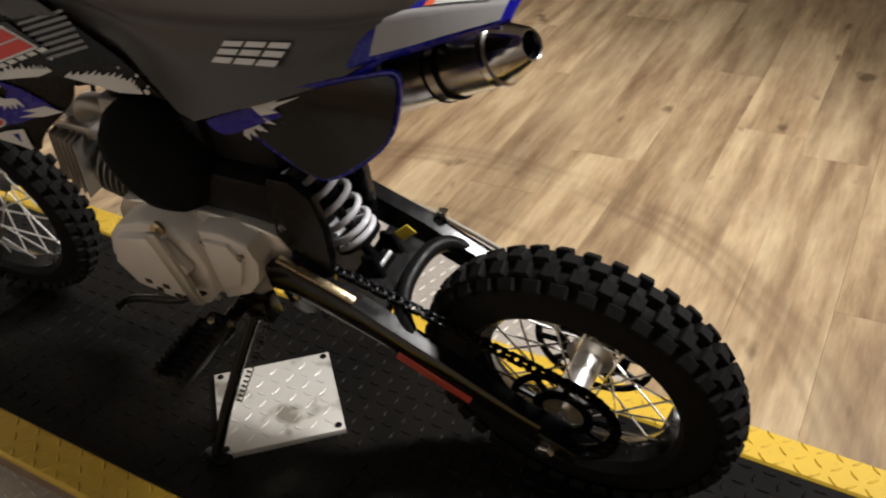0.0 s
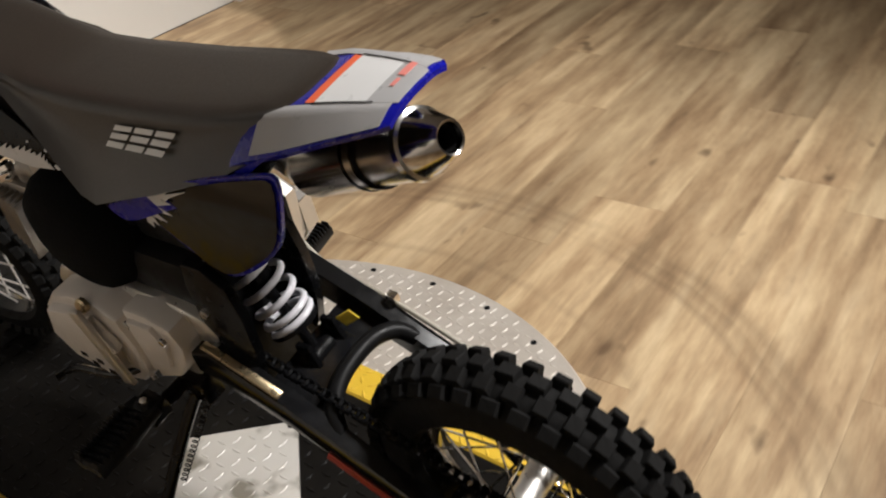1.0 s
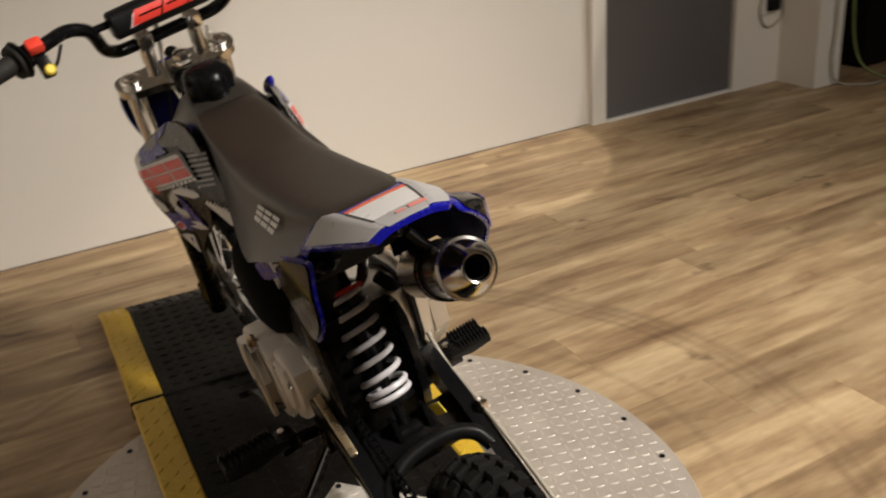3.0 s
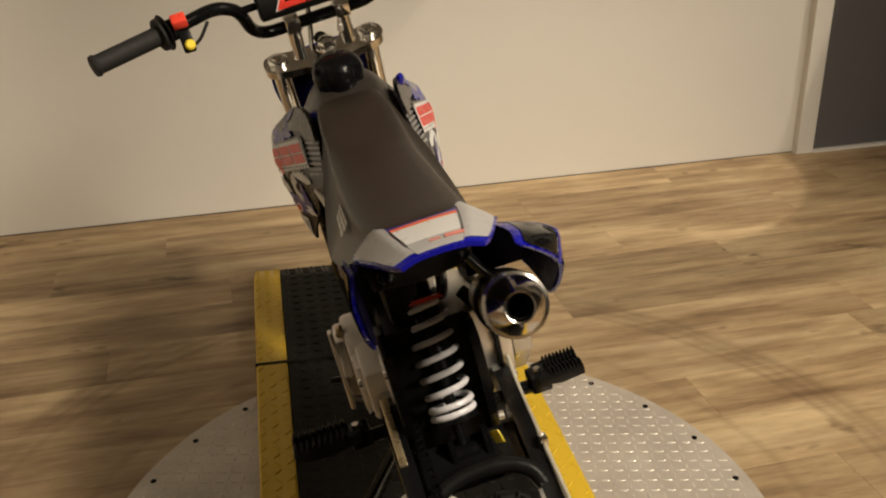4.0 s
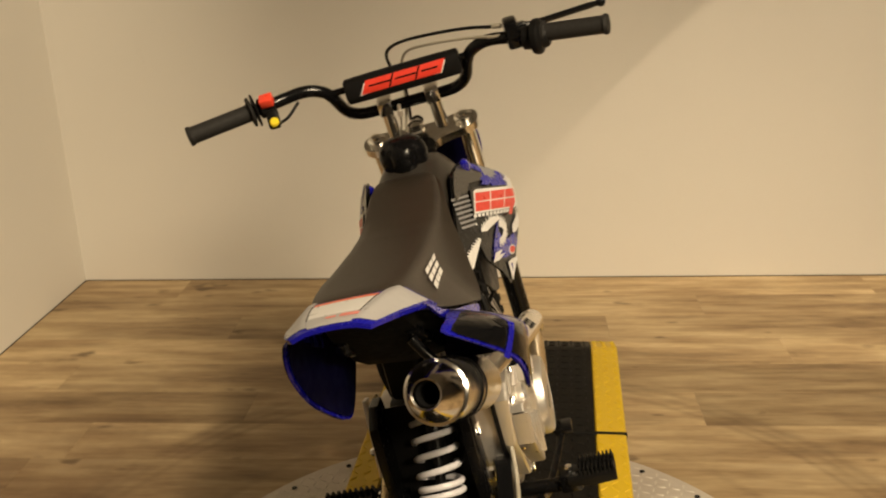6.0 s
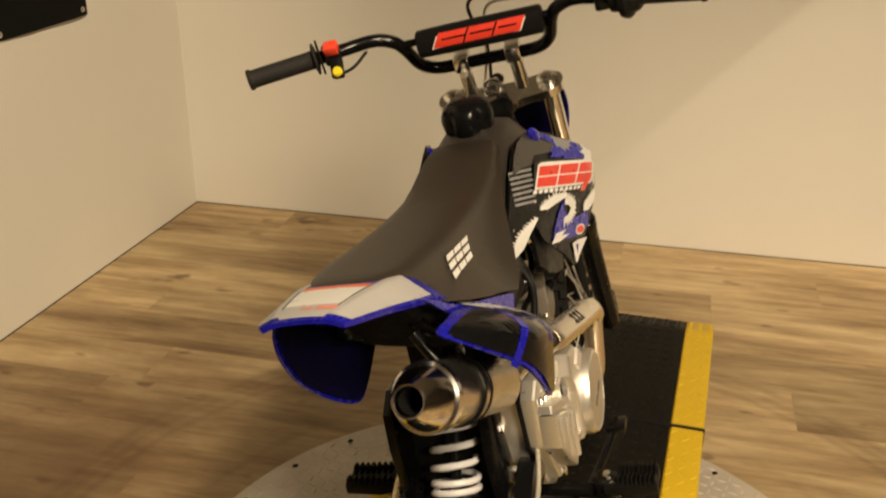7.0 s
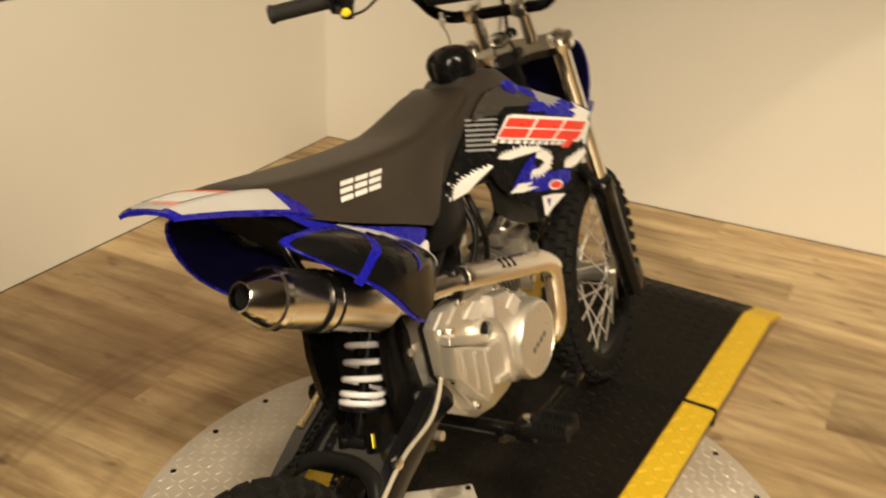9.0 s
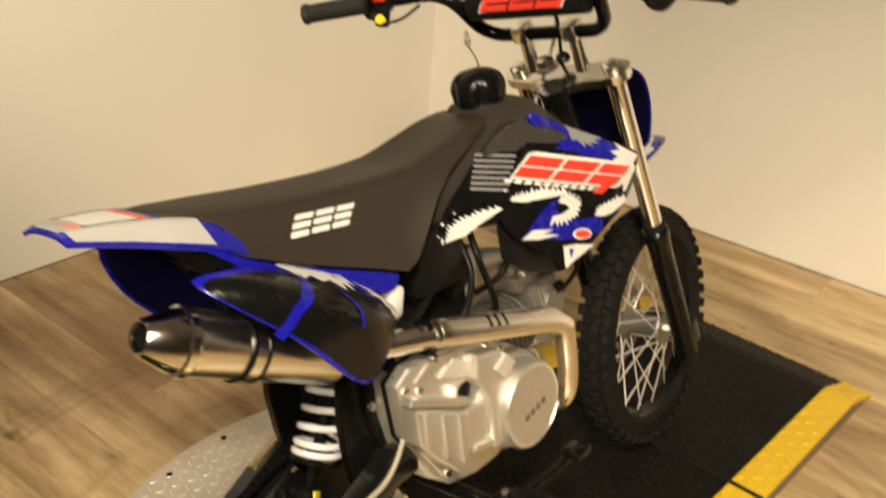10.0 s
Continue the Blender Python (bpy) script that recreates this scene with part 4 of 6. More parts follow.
# tank, shrouds and their graphics
def tank():
    bm = bmesh.new()
    rings = []
    for x, zt, wt, zb, wb in ((0.36, 0.750, 0.042, 0.68, 0.056), (0.44, 0.766, 0.050, 0.66, 0.070), (0.50, 0.786, 0.056, 0.65, 0.080), (0.54, 0.798, 0.056, 0.65, 0.086), (0.562, 0.812, 0.054, 0.65, 0.089), (0.615, 0.818, 0.053, 0.65, 0.096), (0.645, 0.810, 0.056, 0.65, 0.100), (0.69, 0.775, 0.068, 0.65, 0.104), (0.735, 0.735, 0.074, 0.655, 0.098)):
        half = [(wb, zb), (wb, zb + (zt - zb) * 0.35), (wb * 0.7 + wt * 0.3, zb + (zt - zb) * 0.65), (wt, zt - 0.014), (wt * 0.8, zt - 0.004), (wt * 0.35, zt)]
        rings.append([(x, y, z) for y, z in half] + [(x, -y, z) for y, z in half[::-1]])
    loft(bm, rings)
    t = part("fuel_tank", bm, TANK_SATIN, bike, "black satin plastic fuel tank with a raised neck", None, 40)
    m = axis_pose((0.588, 0.006, 0.807), (-0.10, 0, 1))
    bm = bmesh.new()
    rings = []
    for h, r, lobe in ((-0.010, 0.034, 0.0), (0.0, 0.037, 0.02), (0.004, 0.040, 0.10), (0.014, 0.042, 0.17), (0.024, 0.0435, 0.17), (0.032, 0.042, 0.14), (0.039, 0.039, 0.08), (0.045, 0.034, 0.03), (0.050, 0.026, 0.01), (0.053, 0.015, 0.0), (0.054, 0.004, 0.0)):
        ring = []
        for k in range(60):
            a = 2 * math.pi * k / 60
            g = abs(math.cos(2.5 * a + 0.5))
            ring.append(m @ Vector((r * (1 - lobe * (1 - g) ** 1.5) * math.cos(a), r * (1 - lobe * (1 - g) ** 1.5) * math.sin(a), h)))
        rings.append(ring)
    loft(bm, rings)
    cap = part("fuel_cap", bm, BLACK_GLOSS, t, "glossy black lobed fuel cap", None, 50)
    tube("vent_hose", [(0.588, 0.003, 0.861), (0.570, -0.006, 0.880), (0.545, -0.014, 0.900)], 0.0016, CABLE, bike, "thin vent hose", None, 6)
    part("vent_valve", lathe(bmesh.new(), [(0.002, 0), (0.005, 0.002), (0.005, 0.012), (0.003, 0.014), (0.003, 0.022), (0.0, 0.022)], 12, axis_pose((0.545, -0.014, 0.900), (-0.2, -0.1, 1))), ALLOY, bike, "small pale vent valve")


tank()


def shroud_y(x, z):
    """The shroud spreads forward and leans in above the badge."""
    h = max(0, z - 0.67)
    return 0.147 - 0.20 * max(0, 0.72 - x) - 0.38 * h * h / (h + 0.03) - 0.6 * max(0, x - 0.74) ** 2


def plate_y(x, z):
    """The plate on the exhaust side bulges round the muffler."""
    top = 0.775 - 0.45 * x
    return 0.165 - 4.0 * max(0, 0.10 - x) ** 2 - 4.0 * max(0, x - 0.13) ** 2 - 0.12 * max(0, 0.66 - z) - 45 * max(0, z - top + 0.05) ** 2


def plate_y_left(x, z):
    return 0.095 - 0.04 * max(0, x + 0.02) - 0.04 * (0.74 - z) - 3.0 * max(0, z - 0.71) ** 2


def lay(side, surface, pts, out, material, name, label, parent, thick=0.0006, cuts=3):
    """A thin sheet cut to the outline and laid on a side panel."""
    bm = bmesh.new()
    shell(bm, pts, lambda u, v, d: (u, side * (surface(u, v) + out - d), v), thick, cuts)
    return part(name, bm, material, parent, label)


def V2(*pts):
    return [Vector(p) for p in pts]


def splash(low, high, spikes, reach, seed):
    """An outline of spattered paint: a smooth lower edge, and an upper edge that runs out into thin uneven spikes."""
    rng = random.Random(seed)
    low, high = [Vector(p) for p in low], [Vector(p) for p in high]

    def along(line, t):
        k = min(int(t * (len(line) - 1)), len(line) - 2)
        return line[k].lerp(line[k + 1], t * (len(line) - 1) - k)

    out = [along(low, i / 12) for i in range(13)]
    for i in range(spikes):
        t = 1 - (i + 0.5) / spikes
        w = 0.34 / spikes
        p, a, b = along(high, t), along(high, min(1, t + w)), along(high, max(0, t - w))
        way = (p - along(low, t)).normalized()
        lean = Vector((rng.uniform(-0.5, 0.2), 0))
        out += [a, p + (way + lean) * reach * rng.uniform(0.35, 1.0), b]
        if i < spikes - 1:
            out.append(along(high, max(0, t - 0.5 / spikes)) - way * reach * rng.uniform(0.05, 0.25))
    return out


def shrouds():
    for s in (-1, 1):
        body = outline([(0.3539, 0.6508), (0.4124, 0.6790), (0.4723, 0.6750), (0.4985, 0.6384), (0.5581, 0.5927), (0.5831, 0.5676), (0.5960, 0.5526), (0.6367, 0.5653), (0.6796, 0.5899), (0.7556, 0.6330), (0.7884, 0.6746), (0.7960, 0.6940),
                        (0.7241, 0.7282), (0.6615, 0.7630), (0.5980, 0.7896), (0.5367, 0.7882), (0.4844, 0.7612), (0.4412, 0.7334), (0.3928, 0.6992)], 3)
        p = lay(s, shroud_y, body, 0, BLACK_GLOSS, "tank_shroud", "black and blue tank shroud with splash graphics", bike, 0.004)
        lay(s, shroud_y, V2((0.6496, 0.7650), (0.7240, 0.7252), (0.7517, 0.7100), (0.7226, 0.6992), (0.7013, 0.7027), (0.6844, 0.6962), (0.6803, 0.7071), (0.6623, 0.7047), (0.6673, 0.7175), (0.6448, 0.7178), (0.6543, 0.7272), (0.6334, 0.7308), (0.6099, 0.7403), (0.6242, 0.7427), (0.6192, 0.7487), (0.6382, 0.7480), (0.6453, 0.7559)), 0.0036, BLUE, "blue_panel", "blue upper panel", p)
        lay(s, shroud_y, V2((0.4764, 0.7565), (0.4841, 0.7618), (0.5091, 0.7775), (0.5364, 0.7888), (0.5650, 0.7930), (0.5976, 0.7901), (0.6503, 0.7679), (0.6525, 0.7505), (0.6316, 0.7435), (0.5948, 0.7513), (0.5643, 0.7584), (0.5391, 0.7511), (0.5127, 0.7562)), 0.0032, GREY_PLASTIC, "grey_panel", "graphite grey panel", p)
        lay(s, shroud_y, V2((0.6449, 0.7672), (0.6766, 0.7510), (0.7074, 0.7354), (0.6909, 0.7359), (0.7001, 0.7285), (0.6818, 0.7340), (0.6859, 0.7259), (0.6704, 0.7359), (0.6692, 0.7286), (0.6581, 0.7430), (0.6482, 0.7450)), 0.0040, GREY_DECAL, "grey_brush", "grey brush strokes", p)
        bm = bmesh.new()
        bmesh.ops.create_uvsphere(bm, u_segments=24, v_segments=12, radius=1.0, matrix=Matrix.Translation((0.602, s * (0.0905 if s < 0 else 0.082), 0.779 if s < 0 else 0.770)) @ pose(0, 0, 0, s * -30, 34, 0) @ Matrix.Diagonal((0.032, 0.009, 0.0115, 1)))
        part("blue_boss", bm, BLUE, p, "glossy blue boss")
        lay(s, shroud_y, V2((0.6017, 0.7895), (0.6306, 0.7738), (0.6483, 0.7582), (0.6378, 0.7558), (0.6179, 0.7689)), 0.0048, BLUE, "blue_tail", "", p)
        lay(s, shroud_y, V2((0.7901, 0.6900), (0.7616, 0.7061), (0.7320, 0.7232), (0.7422, 0.7098), (0.7151, 0.7132), (0.7321, 0.7018), (0.7068, 0.6970), (0.7301, 0.6940), (0.7451, 0.6875), (0.7698, 0.6816)), 0.0042, WHITE_DECAL, "white_splash", "white splash", p)
        for k in range(7):
            z0 = 0.7632 - k * 0.0069
            x0 = 0.4703 - k * 0.00444
            lay(s, shroud_y, V2((x0, z0), (x0 + 0.0680 - k * 0.001, z0 - 0.0166), (x0 + 0.0680 - k * 0.001, z0 - 0.0201), (x0 - 0.002, z0 - 0.0035)), 0.0012, GREY_DECAL, "grey_line", "", p, 0.0004, 1)
        # the red badge with its white edge, and a line of small print below it as bars
        lay(s, shroud_y, V2((0.5529, 0.7492), (0.5721, 0.7480), (0.7738, 0.6827), (0.7807, 0.6743), (0.7520, 0.6381), (0.7330, 0.6391), (0.7360, 0.6518), (0.7067, 0.6527), (0.5014, 0.7166)), 0.0040, BLACK_DECAL, "badge_shadow", "", p)
        lay(s, shroud_y, V2((0.5597, 0.7445), (0.5751, 0.7431), (0.7673, 0.6818), (0.7743, 0.6749), (0.7419, 0.6458), (0.7317, 0.6456), (0.7345, 0.6581), (0.7120, 0.6560), (0.5110, 0.7189)), 0.0048, WHITE_DECAL, "badge_border", "white badge border", p)

        def strip(u0, u1, v0, v1, out, material, name):
            def at(u, v):
                a = Vector((0.5178, 0.7204)).lerp(Vector((0.7090, 0.6601)), u)
                b = Vector((0.5604, 0.7409)).lerp(Vector((0.7594, 0.6795)), u)
                return a.lerp(b, v)
            lay(s, shroud_y, [at(u0, v0), at((u0 + u1) / 2, v0), at(u1, v0), at(u1, v1), at((u0 + u1) / 2, v1), at(u0, v1)], out, material, name, "", p, 0.0004, 2)

        for a in (0.0, 0.34, 0.68):
            strip(a, a + 0.31, 0.535, 1.0, 0.0056, RED_DECAL, "badge_block")
            strip(a, a + 0.31, 0.0, 0.465, 0.0056, RED_DECAL, "badge_block")
        strip(0.85, 0.96, -0.42, 0.02, 0.0057, RED_DECAL, "badge_block")
        for k in range(11):
            u = -0.04 + k * 0.088
            strip(u, u + 0.060, -0.30, -0.13, 0.0054, WHITE_DECAL, "print_bar")
        # splashes below the badge
        lay(s, shroud_y, splash([(0.3801, 0.6598), (0.4143, 0.6609), (0.4485, 0.6723), (0.4856, 0.6812)], [(0.3810, 0.6639), (0.3905, 0.6783), (0.4145, 0.6847), (0.4469, 0.6857), (0.4842, 0.6840)], 13, 0.0085, 3), 0.0024, WHITE_DECAL, "white_splash", "white splash", p)
        lay(s, shroud_y, splash([(0.5022, 0.6882), (0.5247, 0.6804), (0.5604, 0.6768), (0.6122, 0.6708)], [(0.5049, 0.6911), (0.5311, 0.6909), (0.5678, 0.6892), (0.6109, 0.6756)], 12, 0.0090, 8), 0.0024, WHITE_DECAL, "white_splash", "white splash", p)
        lay(s, shroud_y, V2((0.5226, 0.6280), (0.5392, 0.6437), (0.5640, 0.6612), (0.5959, 0.6722), (0.5857, 0.6561), (0.6024, 0.6375), (0.6347, 0.6250), (0.6825, 0.6177), (0.6838, 0.5965), (0.6472, 0.5915), (0.6003, 0.6010), (0.5628, 0.6143)), 0.0024, BLUE, "blue_fin", "blue fin graphic", p)
        lay(s, shroud_y, splash([(0.5914, 0.6631), (0.6042, 0.6576), (0.6142, 0.6483), (0.5984, 0.6436), (0.5789, 0.6451)], [(0.5958, 0.6712), (0.6177, 0.6679), (0.6364, 0.6511), (0.6243, 0.6337), (0.6001, 0.6309), (0.5722, 0.6383)], 15, 0.0095, 5), 0.0036, WHITE_DECAL, "white_splash", "white splash", p)
        lay(s, shroud_y, V2((0.5146, 0.6259), (0.5385, 0.6343), (0.5786, 0.6247), (0.5572, 0.6230), (0.5912, 0.6127), (0.5499, 0.6164)), 0.0034, WHITE_DECAL, "white_edge", "", p)
        lay(s, shroud_y, splash([(0.6664, 0.6226), (0.6862, 0.6166), (0.7044, 0.6174), (0.7427, 0.6272)], [(0.6698, 0.6281), (0.6840, 0.6341), (0.7120, 0.6369), (0.7400, 0.6352)], 9, 0.0075, 6), 0.0034, WHITE_DECAL, "white_splash", "white splash", p)
        for x, z, r in ((0.3687, 0.6717, 0.0018), (0.3797, 0.6865, 0.0022), (0.4036, 0.6956, 0.0016), (0.4983, 0.7041, 0.0018)):
            lay(s, shroud_y, [Vector((x + r * math.cos(a), z + r * math.sin(a))) for a in (2 * math.pi * k / 8 for k in range(8))], 0.0024, WHITE_DECAL, "white_drop", "", p)
        lay(s, shroud_y, [Vector((0.3734 + 0.004 * math.cos(a), 0.6637 + 0.004 * math.sin(a))) for a in (2 * math.pi * k / 10 for k in range(10))], 0.0024, WHITE_DECAL, "white_drop", "", p)
        lay(s, shroud_y, [Vector((0.6380 + 0.020 * math.cos(a), 0.6008 - 0.004 * math.cos(a) + 0.009 * math.sin(a))) for a in (2 * math.pi * k / 18 for k in range(18))], 0.0031, WHITE_DECAL, "badge_oval", "", p, 0.0004)
        lay(s, shroud_y, [Vector((0.6380 + 0.016 * math.cos(a), 0.6008 - 0.004 * math.cos(a) + 0.0062 * math.sin(a))) for a in (2 * math.pi * k / 18 for k in range(18))], 0.0037, RED_DECAL, "badge_oval", "small red oval badge", p, 0.0004)
        lay(s, shroud_y, V2((0.5965, 0.5926), (0.6265, 0.5875), (0.6620, 0.5767), (0.6187, 0.5635), (0.6019, 0.5559), (0.5985, 0.5577)), 0.0031, WHITE_DECAL, "white_arrow", "", p, 0.0004)
        lay(s, shroud_y, V2((0.6075, 0.5851), (0.6183, 0.5825), (0.6108, 0.5689)), 0.0037, BLUE, "blue_arrow", "", p, 0.0003)
        # inner wing that closes the shroud towards the radiator side
        bm = bmesh.new()
        rings = []
        for x, z0, z1 in ((0.60, 0.60, 0.76), (0.68, 0.60, 0.74), (0.75, 0.64, 0.71)):
            rings.append([(x, s * 0.075, z0), (x, s * (shroud_y(x, z0) - 0.010), z0), (x, s * (shroud_y(x, z1) - 0.010), z1), (x, s * 0.070, z1)])
        loft(bm, rings)
        part("shroud_lining", bm, BLACK_SATIN, p)
        low = [(0.640, 0.650), (0.655, 0.560), (0.630, 0.535), (0.585, 0.548), (0.530, 0.572), (0.492, 0.602), (0.488, 0.650)] if s < 0 else [(0.640, 0.650), (0.650, 0.600), (0.600, 0.604), (0.540, 0.642), (0.460, 0.674)]
        lay(s, lambda x, z: min(0.095, shroud_y(x, z) - 0.012), V2((0.500, 0.692) if s < 0 else (0.430, 0.690), (0.520, 0.715), *low), 0, BLACK_SATIN, "inner_panel", "black inner panel", p, 0.003)


shrouds()


def tail():
    # the rear mudguard
    rows = ((0.085, 0.765, 0.082, 0.030), (0.030, 0.792, 0.084, 0.026), (-0.020, 0.806, 0.081, 0.022), (-0.065, 0.813, 0.069, 0.014), (-0.100, 0.817, 0.058, 0.008), (-0.116, 0.818, 0.051, 0.005), (-0.123, 0.817, 0.044, 0.003))
    bm = bmesh.new()
    rings = []

    def section(x, z, w, d):
        pts = []
        for k in range(-6, 7):
            u = k / 6
            pts.append((x, w * u, z + 0.004 * (1 - u * u) - d * max(0, abs(u) - 0.62) / 0.38))
        return pts

    for row in rows:
        top = section(*row)
        rings.append(top + [(x, y * 0.97, z - 0.005) for x, y, z in top[::-1]])
    loft(bm, rings)
    g = part("rear_mudguard", bm, BLUE, bike, "blue rear mudguard with a white and orange sticker")

    def sheet(x0, x1, u0, u1, lift, material, name, label):
        bm = bmesh.new()
        n = 8
        grid = []
        for i in range(n + 1):
            x = x0 + (x1 - x0) * i / n
            for (xa, za, wa, da), (xb, zb, wb, db) in zip(rows, rows[1:]):
                if xb <= x <= xa:
                    t = (x - xa) / (xb - xa)
                    z, w, d = za + (zb - za) * t, wa + (wb - wa) * t, da + (db - da) * t
            line = []
            for k in range(9):
                u = u0 + (u1 - u0) * k / 8
                line.append(bm.verts.new((x, w * u, z + lift + 0.004 * (1 - u * u) - d * max(0, abs(u) - 0.62) / 0.38)))
            grid.append(line)
        for a, b in zip(grid, grid[1:]):
            for k in range(8):
                bm.faces.new((a[k], a[k + 1], b[k + 1], b[k]))
        fs = list(bm.faces)
        bmesh.ops.recalc_face_normals(bm, faces=fs)
        bmesh.ops.solidify(bm, geom=fs, thickness=0.0005)
        part(name, bm, material, g, label)

    sheet(-0.037, -0.090, -0.50, 0.50, 0.0014, WHITE_DECAL, "sticker", "white sticker")
    sheet(-0.090, -0.120, -0.50, 0.50, 0.0012, SILVER_DECAL, "silver_tip", "silver tip of the sticker")
    sheet(-0.027, -0.037, -0.48, 0.48, 0.0014, ORANGE_DECAL, "sticker_band", "orange sticker band")
    for s in (-1, 1):
        sheet(0.020, -0.116, s * 0.51, s * 0.965, 0.0012, SILVER_DECAL, "grey_flash", "silver grey flash")
    sheet(-0.097, -0.105, -0.52, -0.16, 0.0022, PALE_RED, "sticker_mark", "faded red print")
    sheet(-0.100, -0.104, -0.08, 0.12, 0.0022, PALE_RED, "sticker_mark", "faded red print")
    for s in (-1, 1):
        sheet(-0.037, -0.098, s * 0.492, s * 0.510, 0.0024, BLACK_DECAL, "sticker_line", "thin dark line")
    # fairing below the seat that joins mudguard and side plates
    for s in (-1, 1):
        def fair(x, z):
            return 0.082 + 0.05 * max(0, x) + 0.05 * (0.79 - z)
        lay(s, fair, outline([(-0.020, 0.786), (0.020, 0.766), (0.06, 0.742), (0.11, 0.719), (0.17, 0.696), (0.245, 0.667), (0.264, 0.655), (0.240, 0.642), (0.18, 0.668), (0.10, 0.706), (0.055, 0.732), (0.03, 0.750), (0.0, 0.774)], 3), 0, BLUE, "side_fairing", "blue fairing below the seat", bike, 0.004)
        # number plates
        side = plate_y if s < 0 else plate_y_left
        if s < 0:
            rim = outline([(-0.028, 0.751), (0.020, 0.748), (0.068, 0.734), (0.120, 0.712), (0.165, 0.690), (0.196, 0.660), (0.214, 0.622), (0.185, 0.600), (0.150, 0.583), (0.130, 0.580), (0.100, 0.604), (0.045, 0.668), (-0.008, 0.722)], 3)
        else:
            rim = outline([(-0.020, 0.766), (0.012, 0.762), (0.069, 0.744), (0.130, 0.722), (0.180, 0.700), (0.220, 0.675), (0.224, 0.648), (0.190, 0.618), (0.144, 0.592), (0.112, 0.592), (0.062, 0.626), (0.010, 0.676), (-0.016, 0.726)], 3)
        p = lay(s, side, rim, 0.006, BLUE, "side_plate", "blue side number plate with a black sticker", bike, 0.004, 5)
        # a darker sheet inside stands in for the shade behind the plate
        lay(s, side, [q + (Vector((0.115, 0.664)) - q).normalized() * 0.005 for q in rim], 0.0005, SHADED_BLUE, "plate_lining", "dark navy sheet for the shaded inside of the plate", p, 0.001, 5)
        mid = Vector((0.115, 0.664))
        lay(s, side, [q + (mid - q).normalized() * (0.0055 if q.x < 0.17 else 0.010) for q in rim], 0.0088, BLACK_DECAL, "plate_sticker", "glossy black plate sticker", p, 0.0006, 5)
        if s > 0:
            lay(s, side, [q + Vector((0.0, 0.006)) for q in V2((0.222, 0.632), (0.214, 0.650), (0.196, 0.672), (0.160, 0.693), (0.112, 0.713), (0.148, 0.693), (0.176, 0.672), (0.192, 0.655), (0.190, 0.645), (0.200, 0.648), (0.204, 0.634), (0.210, 0.640), (0.214, 0.626))], 0.0108, WHITE_DECAL, "white_splash", "white splash", p, 0.0006, 4)
        else:
            lay(s, side, V2((0.082, 0.731), (0.120, 0.720), (0.158, 0.700), (0.172, 0.688), (0.166, 0.682), (0.160, 0.688), (0.152, 0.684), (0.148, 0.692), (0.138, 0.690), (0.134, 0.700), (0.118, 0.705), (0.112, 0.712), (0.096, 0.716)), 0.0108, WHITE_DECAL, "white_splash", "white splash", p, 0.0006, 4)
            lay(s, side, V2((0.176, 0.682), (0.192, 0.668), (0.204, 0.648), (0.208, 0.634), (0.200, 0.630), (0.197, 0.640), (0.192, 0.640), (0.190, 0.652), (0.184, 0.654), (0.186, 0.662), (0.178, 0.668), (0.181, 0.672)), 0.0108, WHITE_DECAL, "white_splash", "white splash", p, 0.0006, 4)
        if s > 0:
            lay(s, side, V2((0.222, 0.668), (0.205, 0.684), (0.175, 0.697), (0.140, 0.712), (0.166, 0.692), (0.150, 0.690), (0.180, 0.678), (0.160, 0.670), (0.192, 0.667), (0.178, 0.654), (0.202, 0.657), (0.198, 0.642), (0.214, 0.648)), 0.0120, WHITE_DECAL, "white_splash", "white splash", p, 0.0006, 4)
        if s < 0:
            lay(s, plate_y, V2((0.094, 0.720), (0.102, 0.716), (0.076, 0.709), (0.052, 0.700), (0.040, 0.686), (0.029, 0.674), (0.021, 0.683), (0.032, 0.693), (0.044, 0.708), (0.068, 0.716)), 0.0104, BLUE, "blue_line", "", p, 0.0006, 5)
            lay(s, plate_y, V2((0.124, 0.696), (0.128, 0.694), (0.130, 0.676), (0.128, 0.656), (0.124, 0.656), (0.126, 0.676)), 0.0104, BLUE, "blue_line", "", p, 0.0006, 4)
    # black liner below the seat
    bm = bmesh.new()
    rings = []
    for x, z0, z1, w in ((-0.050, 0.795, 0.802, 0.050), (0.0, 0.770, 0.785, 0.056), (0.05, 0.725, 0.755, 0.062), (0.12, 0.670, 0.715, 0.068), (0.20, 0.625, 0.690, 0.076), (0.30, 0.625, 0.660, 0.070)):
        rings.append([(x, -w, z1), (x, -w * 0.85, z0), (x, 0, z0 - 0.006), (x, w * 0.85, z0), (x, w, z1), (x, 0, z1 + 0.004)])
    loft(bm, rings)
    part("seat_base", bm, RUBBER, bike, "black plastic seat base")
    for s in (-1, 1):
        tube("seat_rail", [(0.42, s * 0.045, 0.655), (0.20, s * 0.050, 0.665), (0.08, s * 0.050, 0.705), (0.045, s * 0.045, 0.735)], 0.010, BLACK_STEEL, bike)
    # added sheet closing the gap, coloured for the shaded inside of the right plate
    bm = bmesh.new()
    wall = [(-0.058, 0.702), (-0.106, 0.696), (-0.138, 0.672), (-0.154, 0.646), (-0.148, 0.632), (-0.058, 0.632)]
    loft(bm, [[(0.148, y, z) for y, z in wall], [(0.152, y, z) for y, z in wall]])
    part("inner_mudguard", bm, SHADED_BLUE, bike, "added dark sheet for the shaded inside of the right side plate")
    tube("muffler_bracket", [(0.030, -0.045, 0.725), (0.028, -0.060, 0.700), (0.026, -0.075, 0.680)], 0.007, BLACK_STEEL, bike)


tail()


